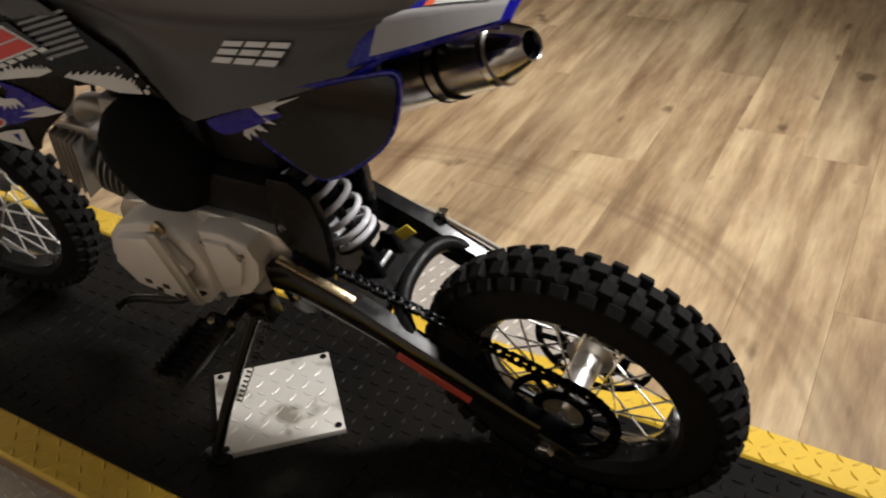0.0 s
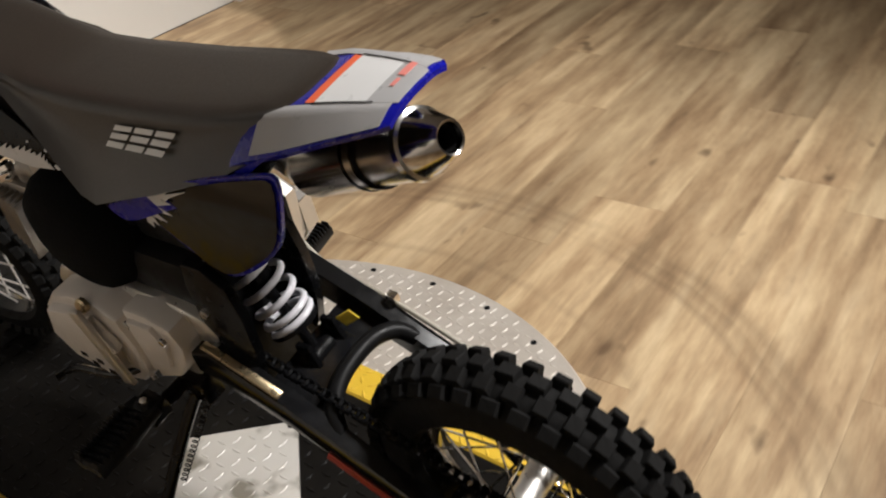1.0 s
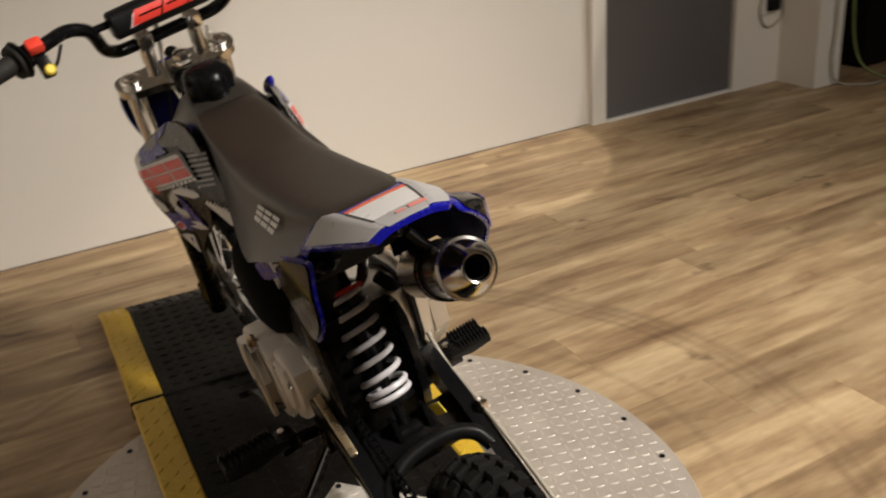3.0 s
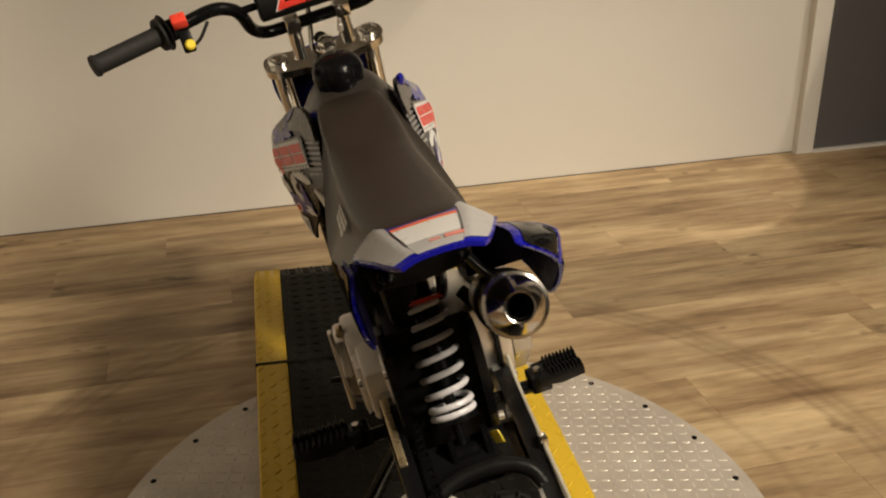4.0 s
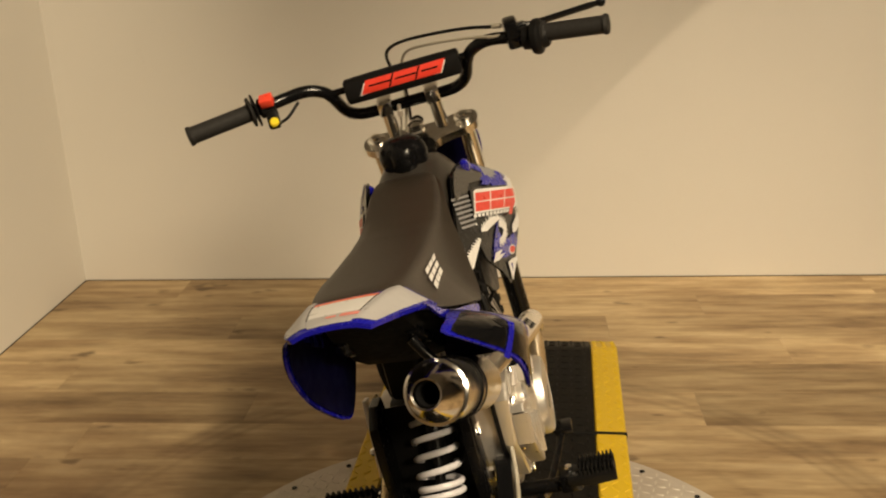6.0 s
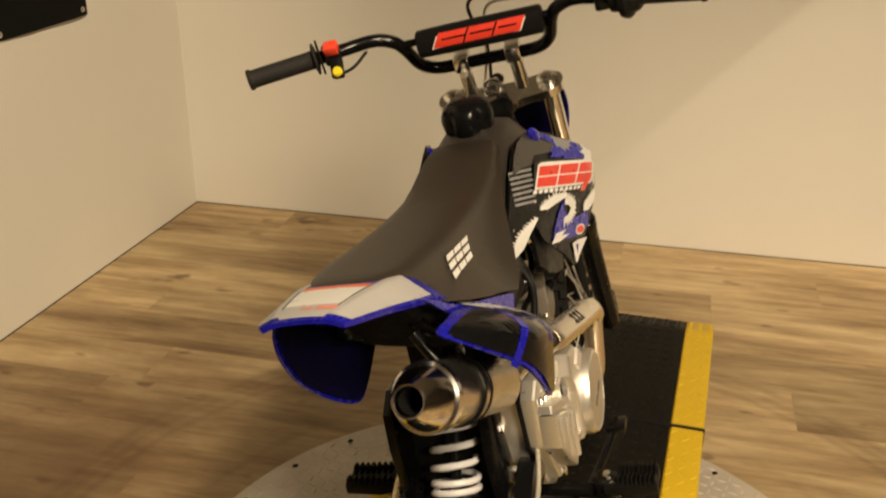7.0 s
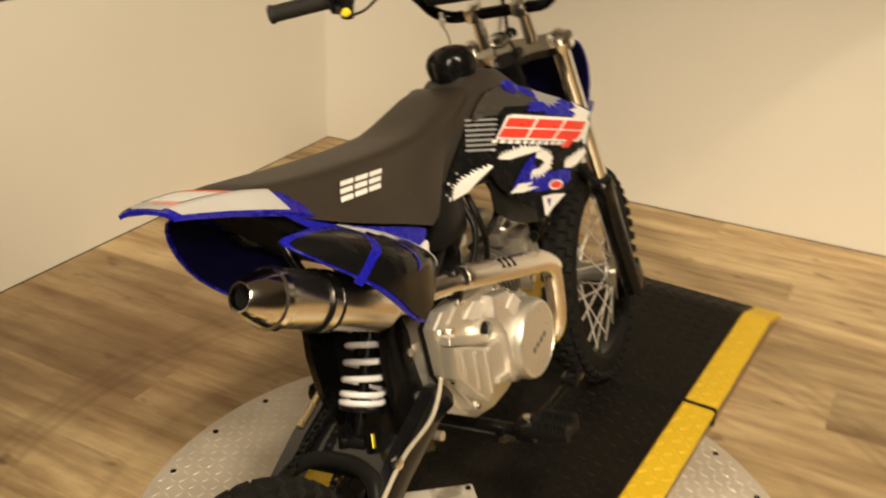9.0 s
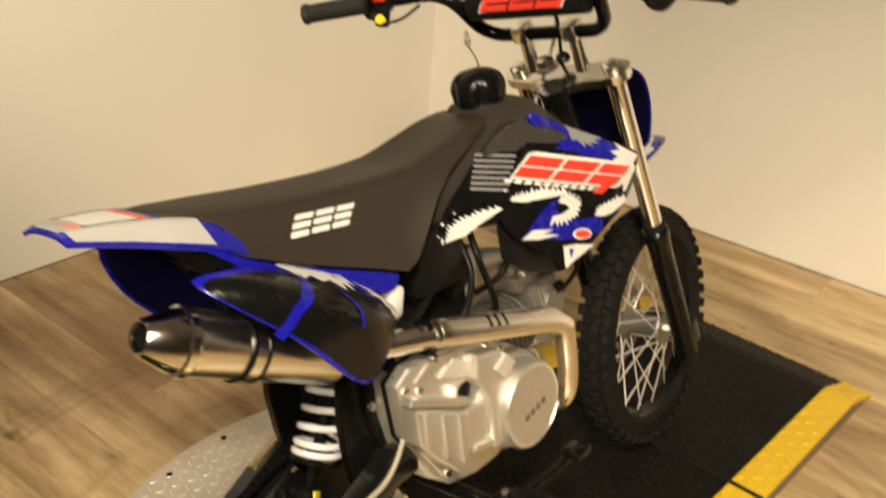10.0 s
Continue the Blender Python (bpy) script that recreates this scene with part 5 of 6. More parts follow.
def block(bm, pts, y0, y1, bevel=0.006):
    """A casting: an outline in the bike's side plane between two distances from its middle, with rounded rims."""
    s = 1 if y1 > y0 else -1
    c = sum((Vector(p) for p in pts), Vector((0, 0))) / len(pts)
    rings = []
    for y, shrink in ((y0, 0.0), (y1 - s * bevel, 0.0), (y1 - s * bevel * 0.3, bevel * 0.35), (y1, bevel)):
        rings.append([(p[0] - (p[0] - c.x) / max(0.02, (Vector(p) - c).length) * shrink, y, p[1] - (p[1] - c.y) / max(0.02, (Vector(p) - c).length) * shrink) for p in pts])
    loft(bm, rings)
    return bm


def bolt(at, way, r, parent):
    part("bolt", lathe(bmesh.new(), [(r, 0), (r, r * 0.7), (r * 0.85, r * 0.95), (0.0, r)], 6, axis_pose(at, way)), CHROME, parent)


# exhaust
def exhaust():
    a, b = Vector((-0.086, -0.071, 0.706)), Vector((0.187, -0.091, 0.573))
    m = axis_pose(a, b - a)
    body = part("muffler", lathe(bmesh.new(), [(0.0323, 0.044), (0.0371, 0.048), (0.0371, 0.250), (0.0314, 0.262), (0.0192, 0.285), (0.0158, 0.295)], 36, m), POLISHED, bike, "brushed steel muffler with a chromed end cap")
    part("end_cap", ring_lathe(bmesh.new(), [(0.0140, 0.030), (0.0146, 0.006), (0.0157, 0.001), (0.0178, 0.000), (0.0207, 0.003), (0.0337, 0.034), (0.0350, 0.042), (0.0263, 0.044), (0.0175, 0.040)], 36, m), DIM_CHROME, body, "chromed conical end cap")
    part("tail_pipe", ring_lathe(bmesh.new(), [(0.0125, 0.009), (0.0138, 0.007), (0.0138, 0.075), (0.0125, 0.075)], 24, m), FOAM, body, "matte black tail pipe")
    part("baffle", lathe(bmesh.new(), [(0.0136, 0.040), (0.0136, 0.044)], 24, m), FOAM, body)
    part("ring", ring_lathe(bmesh.new(), [(0.0346, 0.040), (0.0384, 0.042), (0.0392, 0.050), (0.0366, 0.054)], 36, m), CHROME, body, "chrome ring")
    part("clamp_band", ring_lathe(bmesh.new(), [(0.0372, 0.121), (0.0393, 0.121), (0.0393, 0.137), (0.0372, 0.137)], 36, m), POLISHED, body, "steel clamp band")
    for at in (0.117, 0.1365):
        part("band_edge", ring_lathe(bmesh.new(), [(0.0372, at), (0.0404, at), (0.0404, at + 0.004), (0.0372, at + 0.004)], 36, m), BLACK_STEEL, body, "black rubber edge")
    line = [(0.630, -0.020, 0.375), (0.612, -0.060, 0.335), (0.585, -0.105, 0.330), (0.578, -0.130, 0.365), (0.572, -0.138, 0.425), (0.552, -0.144, 0.480), (0.505, -0.146, 0.510), (0.430, -0.143, 0.532), (0.30, -0.127, 0.566), (0.22, -0.104, 0.578), (0.180, -0.092, 0.578)]
    pipe = tube("header_pipe", line, 0.0166, POLISHED, bike, "polished steel header pipe", None, 16, 8)
    # perforated heat shield round the upper run
    bm = bmesh.new()
    pts = curve_points([(0.556, -0.1445, 0.478), (0.540, -0.1455, 0.492), (0.505, -0.1475, 0.511), (0.43, -0.1445, 0.533), (0.33, -0.1355, 0.561), (0.285, -0.1295, 0.573)], 5)
    rings = []
    for i, p in enumerate(pts):
        r = 0.0206 if 0 < i < len(pts) - 1 else 0.0185
        d = (pts[min(i + 1, len(pts) - 1)] - pts[max(i - 1, 0)]).normalized()
        side = Vector((0, -1, 0))
        up = side.cross(d).normalized()
        if up.z < 0:
            up = -up
        rings.append([p + r * (math.cos(t) * side + math.sin(t) * up) for t in (math.pi * (k / 12) * 1.15 - 0.25 * math.pi for k in range(13))])
    loft(bm, rings, closed=False)
    fs = list(bm.faces)
    bmesh.ops.recalc_face_normals(bm, faces=fs)
    bmesh.ops.solidify(bm, geom=fs, thickness=0.0012)
    sh = part("heat_shield", bm, POLISHED, pipe, "steel heat shield with slots")
    for k in range(3):
        x = 0.372 + k * 0.015
        at = Vector((x, -0.1445 + (0.43 - x) * 0.09 - 0.0149, 0.533 + (0.43 - x) * 0.28 + 0.0149))
        part("slot", box(bmesh.new(), (-0.0018, -0.0008, -0.010), (0.0018, 0.0012, 0.010), 0.0006, Matrix.Translation(at) @ pose(0, 0, 0, -45, 18, 0)), BLACK_STEEL, sh, "dark slot")
    part("pipe_bracket", block(bmesh.new(), V2((0.268, 0.592), (0.278, 0.594), (0.292, 0.566), (0.280, 0.545), (0.270, 0.548), (0.280, 0.565)), -0.112, -0.134, 0.002), BLACK_STEEL, pipe, "black pipe bracket")
    part("port_flange", box(bmesh.new(), (-0.028, -0.016, -0.005), (0.028, 0.016, 0.005), 0.003, Matrix.Translation((0.634, -0.012, 0.392))), STEEL, pipe)


exhaust()


# engine
def engine():
    case = part("crankcase", block(block(bmesh.new(), outline([(0.240, 0.525), (0.33, 0.525), (0.44, 0.490), (0.515, 0.450), (0.530, 0.39), (0.505, 0.325), (0.44, 0.300), (0.33, 0.310), (0.250, 0.395)], 2), 0.0, -0.093), outline([(0.240, 0.455), (0.33, 0.468), (0.44, 0.462), (0.530, 0.445), (0.552, 0.39), (0.53, 0.315), (0.44, 0.285), (0.33, 0.300), (0.235, 0.395)], 2), 0.0, 0.085),
                ALLOY, bike, "cast alloy engine crankcase", None, 30)
    # right covers: a stepped clutch cover and the round one
    face = V2((0.224, 0.518), (0.250, 0.534), (0.300, 0.537), (0.378, 0.527), (0.428, 0.503), (0.452, 0.466), (0.442, 0.400), (0.414, 0.352), (0.366, 0.360), (0.338, 0.372), (0.312, 0.345), (0.290, 0.350), (0.262, 0.392), (0.232, 0.440))
    part("gasket", block(bmesh.new(), [p + (p - Vector((0.34, 0.44))).normalized() * 0.0025 for p in face], -0.086, -0.0925, 0.001), BLACK_SATIN, case, "dark gasket")
    cov = part("clutch_cover", block(bmesh.new(), face, -0.0925, -0.114, 0.005), ALLOY, case, "cast alloy clutch cover", None, 25)
    part("cover_step", block(bmesh.new(), V2((0.228, 0.490), (0.262, 0.476), (0.302, 0.455), (0.334, 0.438), (0.326, 0.374), (0.302, 0.361), (0.268, 0.392), (0.230, 0.438)), -0.112, -0.138, 0.005), ALLOY, cov, "", None, 25)
    for x, z0, z1 in ((0.246, 0.428, 0.478), (0.278, 0.396, 0.460), (0.310, 0.374, 0.446)):
        part("cover_rib", box(bmesh.new(), (-0.0035, -0.004, z0), (0.0035, 0.003, z1), 0.002, Matrix.Translation((x, -0.139, 0))), ALLOY, cov)
    part("cover_shoulder", block(bmesh.new(), V2((0.362, 0.512), (0.408, 0.503), (0.440, 0.466), (0.438, 0.368), (0.410, 0.350), (0.384, 0.352), (0.380, 0.440), (0.356, 0.478)), -0.112, -0.137, 0.007), ALLOY, cov, "", None, 25)
    part("cover_web", block(bmesh.new(), V2((0.334, 0.438), (0.380, 0.430), (0.384, 0.366), (0.350, 0.366), (0.328, 0.376)), -0.112, -0.126, 0.004), ALLOY, cov, "", None, 25)
    for pts in (((0.300, 0.500), (0.330, 0.516), (0.374, 0.496), (0.346, 0.480)), ((0.392, 0.478), (0.420, 0.492), (0.440, 0.470), (0.412, 0.458))):
        part("cover_pad", block(bmesh.new(), V2(*pts), -0.112, -0.1195 if pts[0][0] < 0.35 else -0.1415, 0.002), ALLOY_PALE, cov, "pale machined pad", None, 25)
    part("cover_rib", block(bmesh.new(), V2((0.226, 0.494), (0.230, 0.505), (0.338, 0.458), (0.334, 0.447)), -0.112, -0.133, 0.003), ALLOY, cov, "", None, 25)
    part("cover_rib", block(bmesh.new(), V2((0.346, 0.366), (0.350, 0.376), (0.404, 0.366), (0.402, 0.356)), -0.112, -0.132, 0.002), ALLOY, cov, "", None, 25)
    part("cover_lid", block(bmesh.new(), V2((0.254, 0.512), (0.286, 0.530), (0.360, 0.524), (0.352, 0.508), (0.300, 0.514)), -0.112, -0.1175, 0.002), ALLOY, cov, "", None, 25)
    hole = Matrix.Translation((0.342, -0.116, 0.462)) @ Matrix.Diagonal((1.35, 1, 1, 1))
    part("filler_hole", ring_lathe(bmesh.new(), [(0.0128, -0.004), (0.0128, 0.010), (0.0160, 0.011), (0.0175, 0.006), (0.0175, -0.004)], 28, hole @ axis_pose((0, 0, 0), (0, -1, 0.2))), ALLOY, cov, "raised rim of the filler")
    part("filler_plug", lathe(bmesh.new(), [(0.0129, 0), (0.0129, 0.004), (0.006, 0.006), (0.0, 0.004)], 20, hole @ axis_pose((0, 0, 0), (0, -1, 0.2))), BLACK_SATIN, cov, "black oil filler")
    rnd = part("round_cover", lathe(bmesh.new(), [(0.068, 0), (0.069, 0.018), (0.068, 0.052), (0.064, 0.060), (0.060, 0.062), (0.059, 0.0605), (0.0, 0.0605)], 44, axis_pose((0.462, -0.090, 0.392), (0, -1, 0))), ALLOY, case, "round cast alloy cover")
    part("cover_collar", lathe(bmesh.new(), [(0.076, 0), (0.076, 0.022), (0.070, 0.028)], 40, axis_pose((0.462, -0.090, 0.392), (0, -1, 0))), ALLOY, rnd)
    for k in range(4):
        part("print_bar", box(bmesh.new(), (-0.0048, -0.0006, -0.0040), (0.0048, 0.0006, 0.0040), 0, Matrix.Translation((0.444 + k * 0.0135, -0.1510, 0.380 + k * 0.0033)) @ pose(0, 0, 0, 0, -12, 0)), ALLOY_DARK, rnd, "dark bar of lettering")
    for x, z in ((0.238, 0.508), (0.262, 0.498), (0.244, 0.428), (0.300, 0.354), (0.404, 0.352), (0.436, 0.484), (0.405, 0.502), (0.300, 0.528), (0.330, 0.372)):
        bolt((x, -0.1135, z), (0, -1, 0), 0.0062, cov)
    # left covers
    left = part("stator_cover", block(bmesh.new(), V2((0.550, 0.370), (0.535, 0.410), (0.505, 0.440), (0.455, 0.460), (0.395, 0.465), (0.365, 0.445), (0.352, 0.400), (0.358, 0.345), (0.385, 0.312), (0.430, 0.298), (0.495, 0.304), (0.535, 0.328)), 0.080, 0.128, 0.008), ALLOY_GREY, case, "grey cast stator cover")
    part("cover_face", block(bmesh.new(), V2((0.500, 0.430), (0.430, 0.450), (0.395, 0.430), (0.392, 0.350), (0.425, 0.325), (0.500, 0.335), (0.525, 0.375)), 0.126, 0.144, 0.006), ALLOY_GREY, left)
    part("cover_strap", box(bmesh.new(), (-0.068, -0.004, -0.012), (0.068, 0.004, 0.012), 0.002, Matrix.Translation((0.392, 0.147, 0.405)) @ pose(0, 0, 0, 0, -77, 0)), ALLOY, left, "bright flat strap")
    part("timing_plug", lathe(bmesh.new(), [(0.011, 0), (0.011, 0.006), (0.008, 0.009), (0.0, 0.009)], 16, axis_pose((0.412, 0.128, 0.462), (0, 1, 0.3))), BRASS, left, "yellow plug")
    spr = part("sprocket_cover", block(bmesh.new(), V2((0.355, 0.462), (0.310, 0.468), (0.272, 0.455), (0.262, 0.425), (0.275, 0.385), (0.305, 0.350), (0.355, 0.325)), 0.075, 0.116, 0.006), ALLOY_GREY, case, "grey cast sprocket cover")
    part("cover_face", block(bmesh.new(), V2((0.345, 0.452), (0.300, 0.455), (0.284, 0.425), (0.305, 0.375), (0.345, 0.355)), 0.114, 0.124, 0.004), ALLOY_GREY, spr)
    # black block added to darken the crankcase top, which lies in shade
    part("starter_housing", box(bmesh.new(), (0.242, -0.018, 0.450), (0.425, 0.072, 0.534), 0.018), BLACK_SATIN, case, "added black block for the shaded top of the engine")
    for k, z in enumerate((0.352, 0.340, 0.352, 0.338)):
        part("print_bar", box(bmesh.new(), (-0.006, -0.0006, -0.004), (0.006, 0.0006, 0.004), 0, Matrix.Translation((0.470 - k * 0.017, 0.1446, z))), BLACK_DECAL, left)
    for x, z in ((0.530, 0.335), (0.515, 0.415), (0.44, 0.308), (0.365, 0.328), (0.282, 0.440), (0.345, 0.445)):
        bolt((x, 0.120, z), (0, 1, 0), 0.006, left)
    part("cable_clip", box(bmesh.new(), (-0.012, -0.008, -0.03), (0.012, 0.008, 0.03), 0.004, Matrix.Translation((0.395, 0.138, 0.420)) @ pose(0, 0, 0, 0, 35, 0)), ALLOY, left, "bright bracket")
    # cylinder with fins, and head
    ax = Vector((0.97, 0, 0.24)).normalized()
    cyl = bmesh.new()
    prof = [(0.040, 0)]
    for k in range(7):
        prof += [(0.040, 0.011 + k * 0.0115), (0.058, 0.0125 + k * 0.0115), (0.058, 0.0150 + k * 0.0115), (0.040, 0.0175 + k * 0.0115)]
    lathe(cyl, prof + [(0.040, 0.10)], 28, axis_pose((0.520, 0, 0.422), ax))
    c = part("cylinder", cyl, ALLOY_DARK, case, "finned cylinder", None, 30)
    head = part("cylinder_head", box(bmesh.new(), (-0.042, -0.042, 0.0), (0.042, 0.042, 0.078), 0.012, axis_pose((0.626, 0, 0.449), ax)), ALLOY_DARK, case, "alloy cylinder head")
    for k in range(6):
        half = 0.058 - 0.002 * k
        part("head_fin", box(bmesh.new(), (-half, -half, 0.004 + k * 0.0118), (half, half, 0.0070 + k * 0.0118), 0.0012, axis_pose((0.626, 0, 0.449), ax)), ALLOY_FIN, head)
    part("rocker_box", box(bmesh.new(), (0.600, -0.030, 0.492), (0.690, 0.030, 0.520), 0.008), ALLOY_FIN, head, "cast rocker box")
    part("intake_flange", box(bmesh.new(), (-0.026, -0.014, -0.004), (0.026, 0.014, 0.005), 0.003, Matrix.Translation((0.640, 0.0, 0.520)) @ pose(0, 0, 0, 0, -18, 0)), ALLOY, head)
    for x, y, z in ((0.652, -0.030, 0.522), (0.612, -0.030, 0.522), (0.652, 0.026, 0.522)):
        bolt((x, y, z), (0, 0, 1), 0.006, head)
    for x, z in ((0.560, 0.400), (0.585, 0.470), (0.642, 0.420)):
        bolt((x, -0.058, z), (0, -1, 0), 0.0065, head)
    for s in (-1, 1):
        part("valve_cap", lathe(bmesh.new(), [(0.022, 0), (0.022, 0.010), (0.013, 0.012), (0.012, 0.020), (0.0, 0.020)], 6, axis_pose((0.672, s * 0.010, 0.464 + s * 0.052), (0.25, 0, s))), CHROME, head, "hexagonal valve cap")
    part("cam_cover", lathe(bmesh.new(), [(0.030, 0), (0.032, 0.006), (0.026, 0.012), (0.0, 0.013)], 24, axis_pose((0.664, -0.045, 0.458), (0, -1, 0))), ALLOY_DARK, head, "round cam cover")
    tube("spark_lead", [(0.690, -0.050, 0.470), (0.700, -0.080, 0.520), (0.690, -0.070, 0.580), (0.640, -0.03, 0.640)], 0.004, BLACK_SATIN, bike, "black ignition lead", None, 8)
    part("plug_cap", lathe(bmesh.new(), [(0.006, 0), (0.009, 0.004), (0.009, 0.032), (0.005, 0.036)], 14, axis_pose((0.668, -0.040, 0.468), (0.4, -0.6, 0.7))), BLACK_SATIN, bike, "black plug cap")
    # intake, carburettor and foam air box
    tube("intake_pipe", [(0.640, 0.0, 0.510), (0.610, 0.01, 0.548), (0.565, 0.015, 0.560), (0.535, 0.02, 0.560)], 0.0175, ALLOY_FIN, bike, "alloy intake pipe", None, 14)
    carb = part("carburettor", box(bmesh.new(), (-0.030, -0.024, -0.035), (0.030, 0.024, 0.040), 0.008, Matrix.Translation((0.505, 0.02, 0.560))), ALLOY_GREY, bike, "small alloy carburettor")
    part("bowl", lathe(bmesh.new(), [(0.018, 0), (0.022, 0.006), (0.022, 0.028), (0.0, 0.028)], 18, Matrix.Translation((0.505, 0.02, 0.500))), ALLOY, carb)
    part("carb_cap", lathe(bmesh.new(), [(0.016, 0), (0.016, 0.018), (0.008, 0.022), (0.0, 0.022)], 16, Matrix.Translation((0.505, 0.02, 0.598))), BLACK_SATIN, carb)
    part("air_filter", lathe(bmesh.new(), [(0.0, -0.02), (0.054, -0.015), (0.084, 0.005), (0.094, 0.035), (0.092, 0.070), (0.079, 0.092), (0.050, 0.104), (0.0, 0.106)], 32, axis_pose((0.430, 0.0, 0.534), (0, 1, 0))), FOAM, bike, "black foam air filter", None, 60)
    part("air_box", box(bmesh.new(), (0.335, -0.015, 0.475), (0.440, 0.060, 0.612), 0.022), BLACK_SATIN, bike, "black air box")
    part("connector_block", box(bmesh.new(), (-0.014, -0.010, -0.022), (0.014, 0.010, 0.020), 0.006, Matrix.Translation((0.262, -0.085, 0.620)) @ pose(0, 0, 0, 0, 15, 0)), WHITE_DECAL, bike, "white wiring connector")
    part("battery_box", box(bmesh.new(), (0.225, 0.004, 0.545), (0.330, 0.055, 0.635), 0.012), BLACK_SATIN, bike, "black battery tray")
    tube("wiring", [(0.265, -0.085, 0.600), (0.285, -0.080, 0.575), (0.330, -0.070, 0.580), (0.40, -0.050, 0.610), (0.46, -0.03, 0.640)], 0.006, BLACK_SATIN, bike, "black wiring loom", None, 8)
    tube("intake_boot", [(0.500, 0.010, 0.565), (0.470, 0.0, 0.560), (0.440, -0.005, 0.550)], 0.026, BLACK_SATIN, bike, "black rubber intake boot", None, 14)
    for pts in ([(0.560, -0.040, 0.640), (0.550, -0.062, 0.600), (0.520, -0.058, 0.560), (0.505, -0.020, 0.530)], [(0.470, -0.045, 0.655), (0.455, -0.075, 0.610), (0.480, -0.070, 0.560), (0.520, -0.045, 0.520), (0.540, -0.030, 0.480)],
                [(0.430, -0.060, 0.650), (0.420, -0.088, 0.600), (0.400, -0.086, 0.550), (0.370, -0.080, 0.535)]):
        tube("hose", pts, 0.0055, BLACK_SATIN, bike, "black rubber hose", None, 8)
    part("ignition_coil", box(bmesh.new(), (0.325, -0.080, 0.590), (0.425, -0.020, 0.685), 0.016), BLACK_SATIN, bike, "black coil housing")


engine()


# frame, swing arm, shock
def chassis():
    tube("backbone", [(0.762, 0, 0.745), (0.62, 0, 0.700), (0.45, 0, 0.640), (0.33, 0, 0.600), (0.255, 0, 0.530), (0.235, 0, 0.44)], 0.019, ENAMEL, bike, "black frame backbone", None, 14)
    tube("down_tube", [(0.775, 0, 0.690), (0.745, 0, 0.60), (0.720, 0, 0.52)], 0.013, BLACK_STEEL, bike, "black frame down tube", None, 12)
    for s in (-1, 1):
        y = 0.082 if s > 0 else 0.058
        pl = part("pivot_plate", block(bmesh.new(), outline([(0.165, 0.540), (0.225, 0.560), (0.240, 0.480), (0.252, 0.420), (0.275, 0.330), (0.245, 0.295), (0.195, 0.340), (0.165, 0.430)] if s > 0 else [(0.180, 0.520), (0.225, 0.535), (0.240, 0.480), (0.252, 0.420), (0.275, 0.330), (0.245, 0.295), (0.195, 0.340), (0.175, 0.430)], 2), s * (y - 0.014), s * y, 0.002), BLACK_STEEL, bike, "black frame pivot plate")
        bolt((0.230, s * (y - 0.002), 0.398), (0, s, 0), 0.011, pl)
        bolt((0.226, s * (y - 0.002), 0.476), (0, s, 0), 0.007, pl)
        bolt((0.250, s * (y - 0.002), 0.330), (0, s, 0), 0.007, pl)
    tube("frame_stay", [(0.178, -0.030, 0.690), (0.198, -0.030, 0.636), (0.218, -0.030, 0.600), (0.262, -0.030, 0.556), (0.320, -0.028, 0.530)], 0.0085, BLACK_STEEL, bike, "black curved frame stay", None, 12)
    bm = bmesh.new()
    loft(bm, [[(0.206, y, 0.300), (0.216, y, 0.298), (0.226, y, 0.540), (0.216, y, 0.544)] for y in (-0.050, -0.02, 0.03, 0.080)])
    part("frame_web", bm, BLACK_SATIN, bike, "black frame plate behind the engine")
    tube("engine_mount", [(0.25, -0.075, 0.322), (0.25, 0.075, 0.322)], 0.008, STEEL, bike)
    for s, y0, y1 in ((1, 0.082, 0.106), (-1, 0.072, 0.096)):
        bm = bmesh.new()
        rings = []
        for x, z, h in ((0.262, 0.392, 0.020), (0.225, 0.396, 0.026), (0.12, 0.352, 0.025), (0.0, 0.290, 0.022), (-0.10, 0.232, 0.020), (-0.165, 0.204, 0.018)):
            rings.append([(x, s * y0, z - h), (x, s * y1, z - h), (x, s * (y1 + 0.002), z - h + 0.006), (x, s * (y1 + 0.002), z + h - 0.006), (x, s * y1, z + h), (x, s * y0, z + h)])
        loft(bm, rings)
        arm = part("swing_arm", bm, ENAMEL, bike, "black box-section swing arm")
        part("adjuster", box(bmesh.new(), (-0.030, -0.004, -0.014), (0.030, 0.004, 0.014), 0.003, Matrix.Translation((-0.150, s * (y1 + 0.006), 0.212)) @ pose(0, 0, 0, 0, -26, 0)), BLACK_STEEL if s > 0 else STEEL, arm, "chain adjuster")
        bolt((-0.138, s * (y1 + 0.010), 0.212), (0, s, 0), 0.013, arm)
        if s > 0:
            part("stripe", box(bmesh.new(), (-0.058, 0, -0.010), (0.058, 0.0016, 0.008), 0.0005, Matrix.Translation((0.022, 0.1085, 0.280)) @ pose(0, 0, 0, 0, -28.5, 0)), DULL_RED, arm, "red sticker stripe")
            part("chain_slider", box(bmesh.new(), (-0.060, -0.006, -0.003), (0.060, 0.006, 0.003), 0.002, Matrix.Translation((0.185, 0.098, 0.406)) @ pose(0, 0, 0, 0, -22, 0)), BRASS, arm, "pale chain slider")
    bm = bmesh.new()
    loft(bm, [[(0.165, y, 0.372), (0.135, y, 0.360), (0.105, y, 0.346), (0.108, y, 0.326), (0.138, y, 0.338), (0.170, y, 0.350)] for y in (-0.075, -0.03, 0.03, 0.085)])
    part("swing_arm_bridge", bm, ENAMEL, bike, "black swing arm bridge")
    # the shock absorber
    top, low = Vector((0.268, 0.002, 0.592)), Vector((0.148, 0.008, 0.356))
    d = (low - top).normalized()
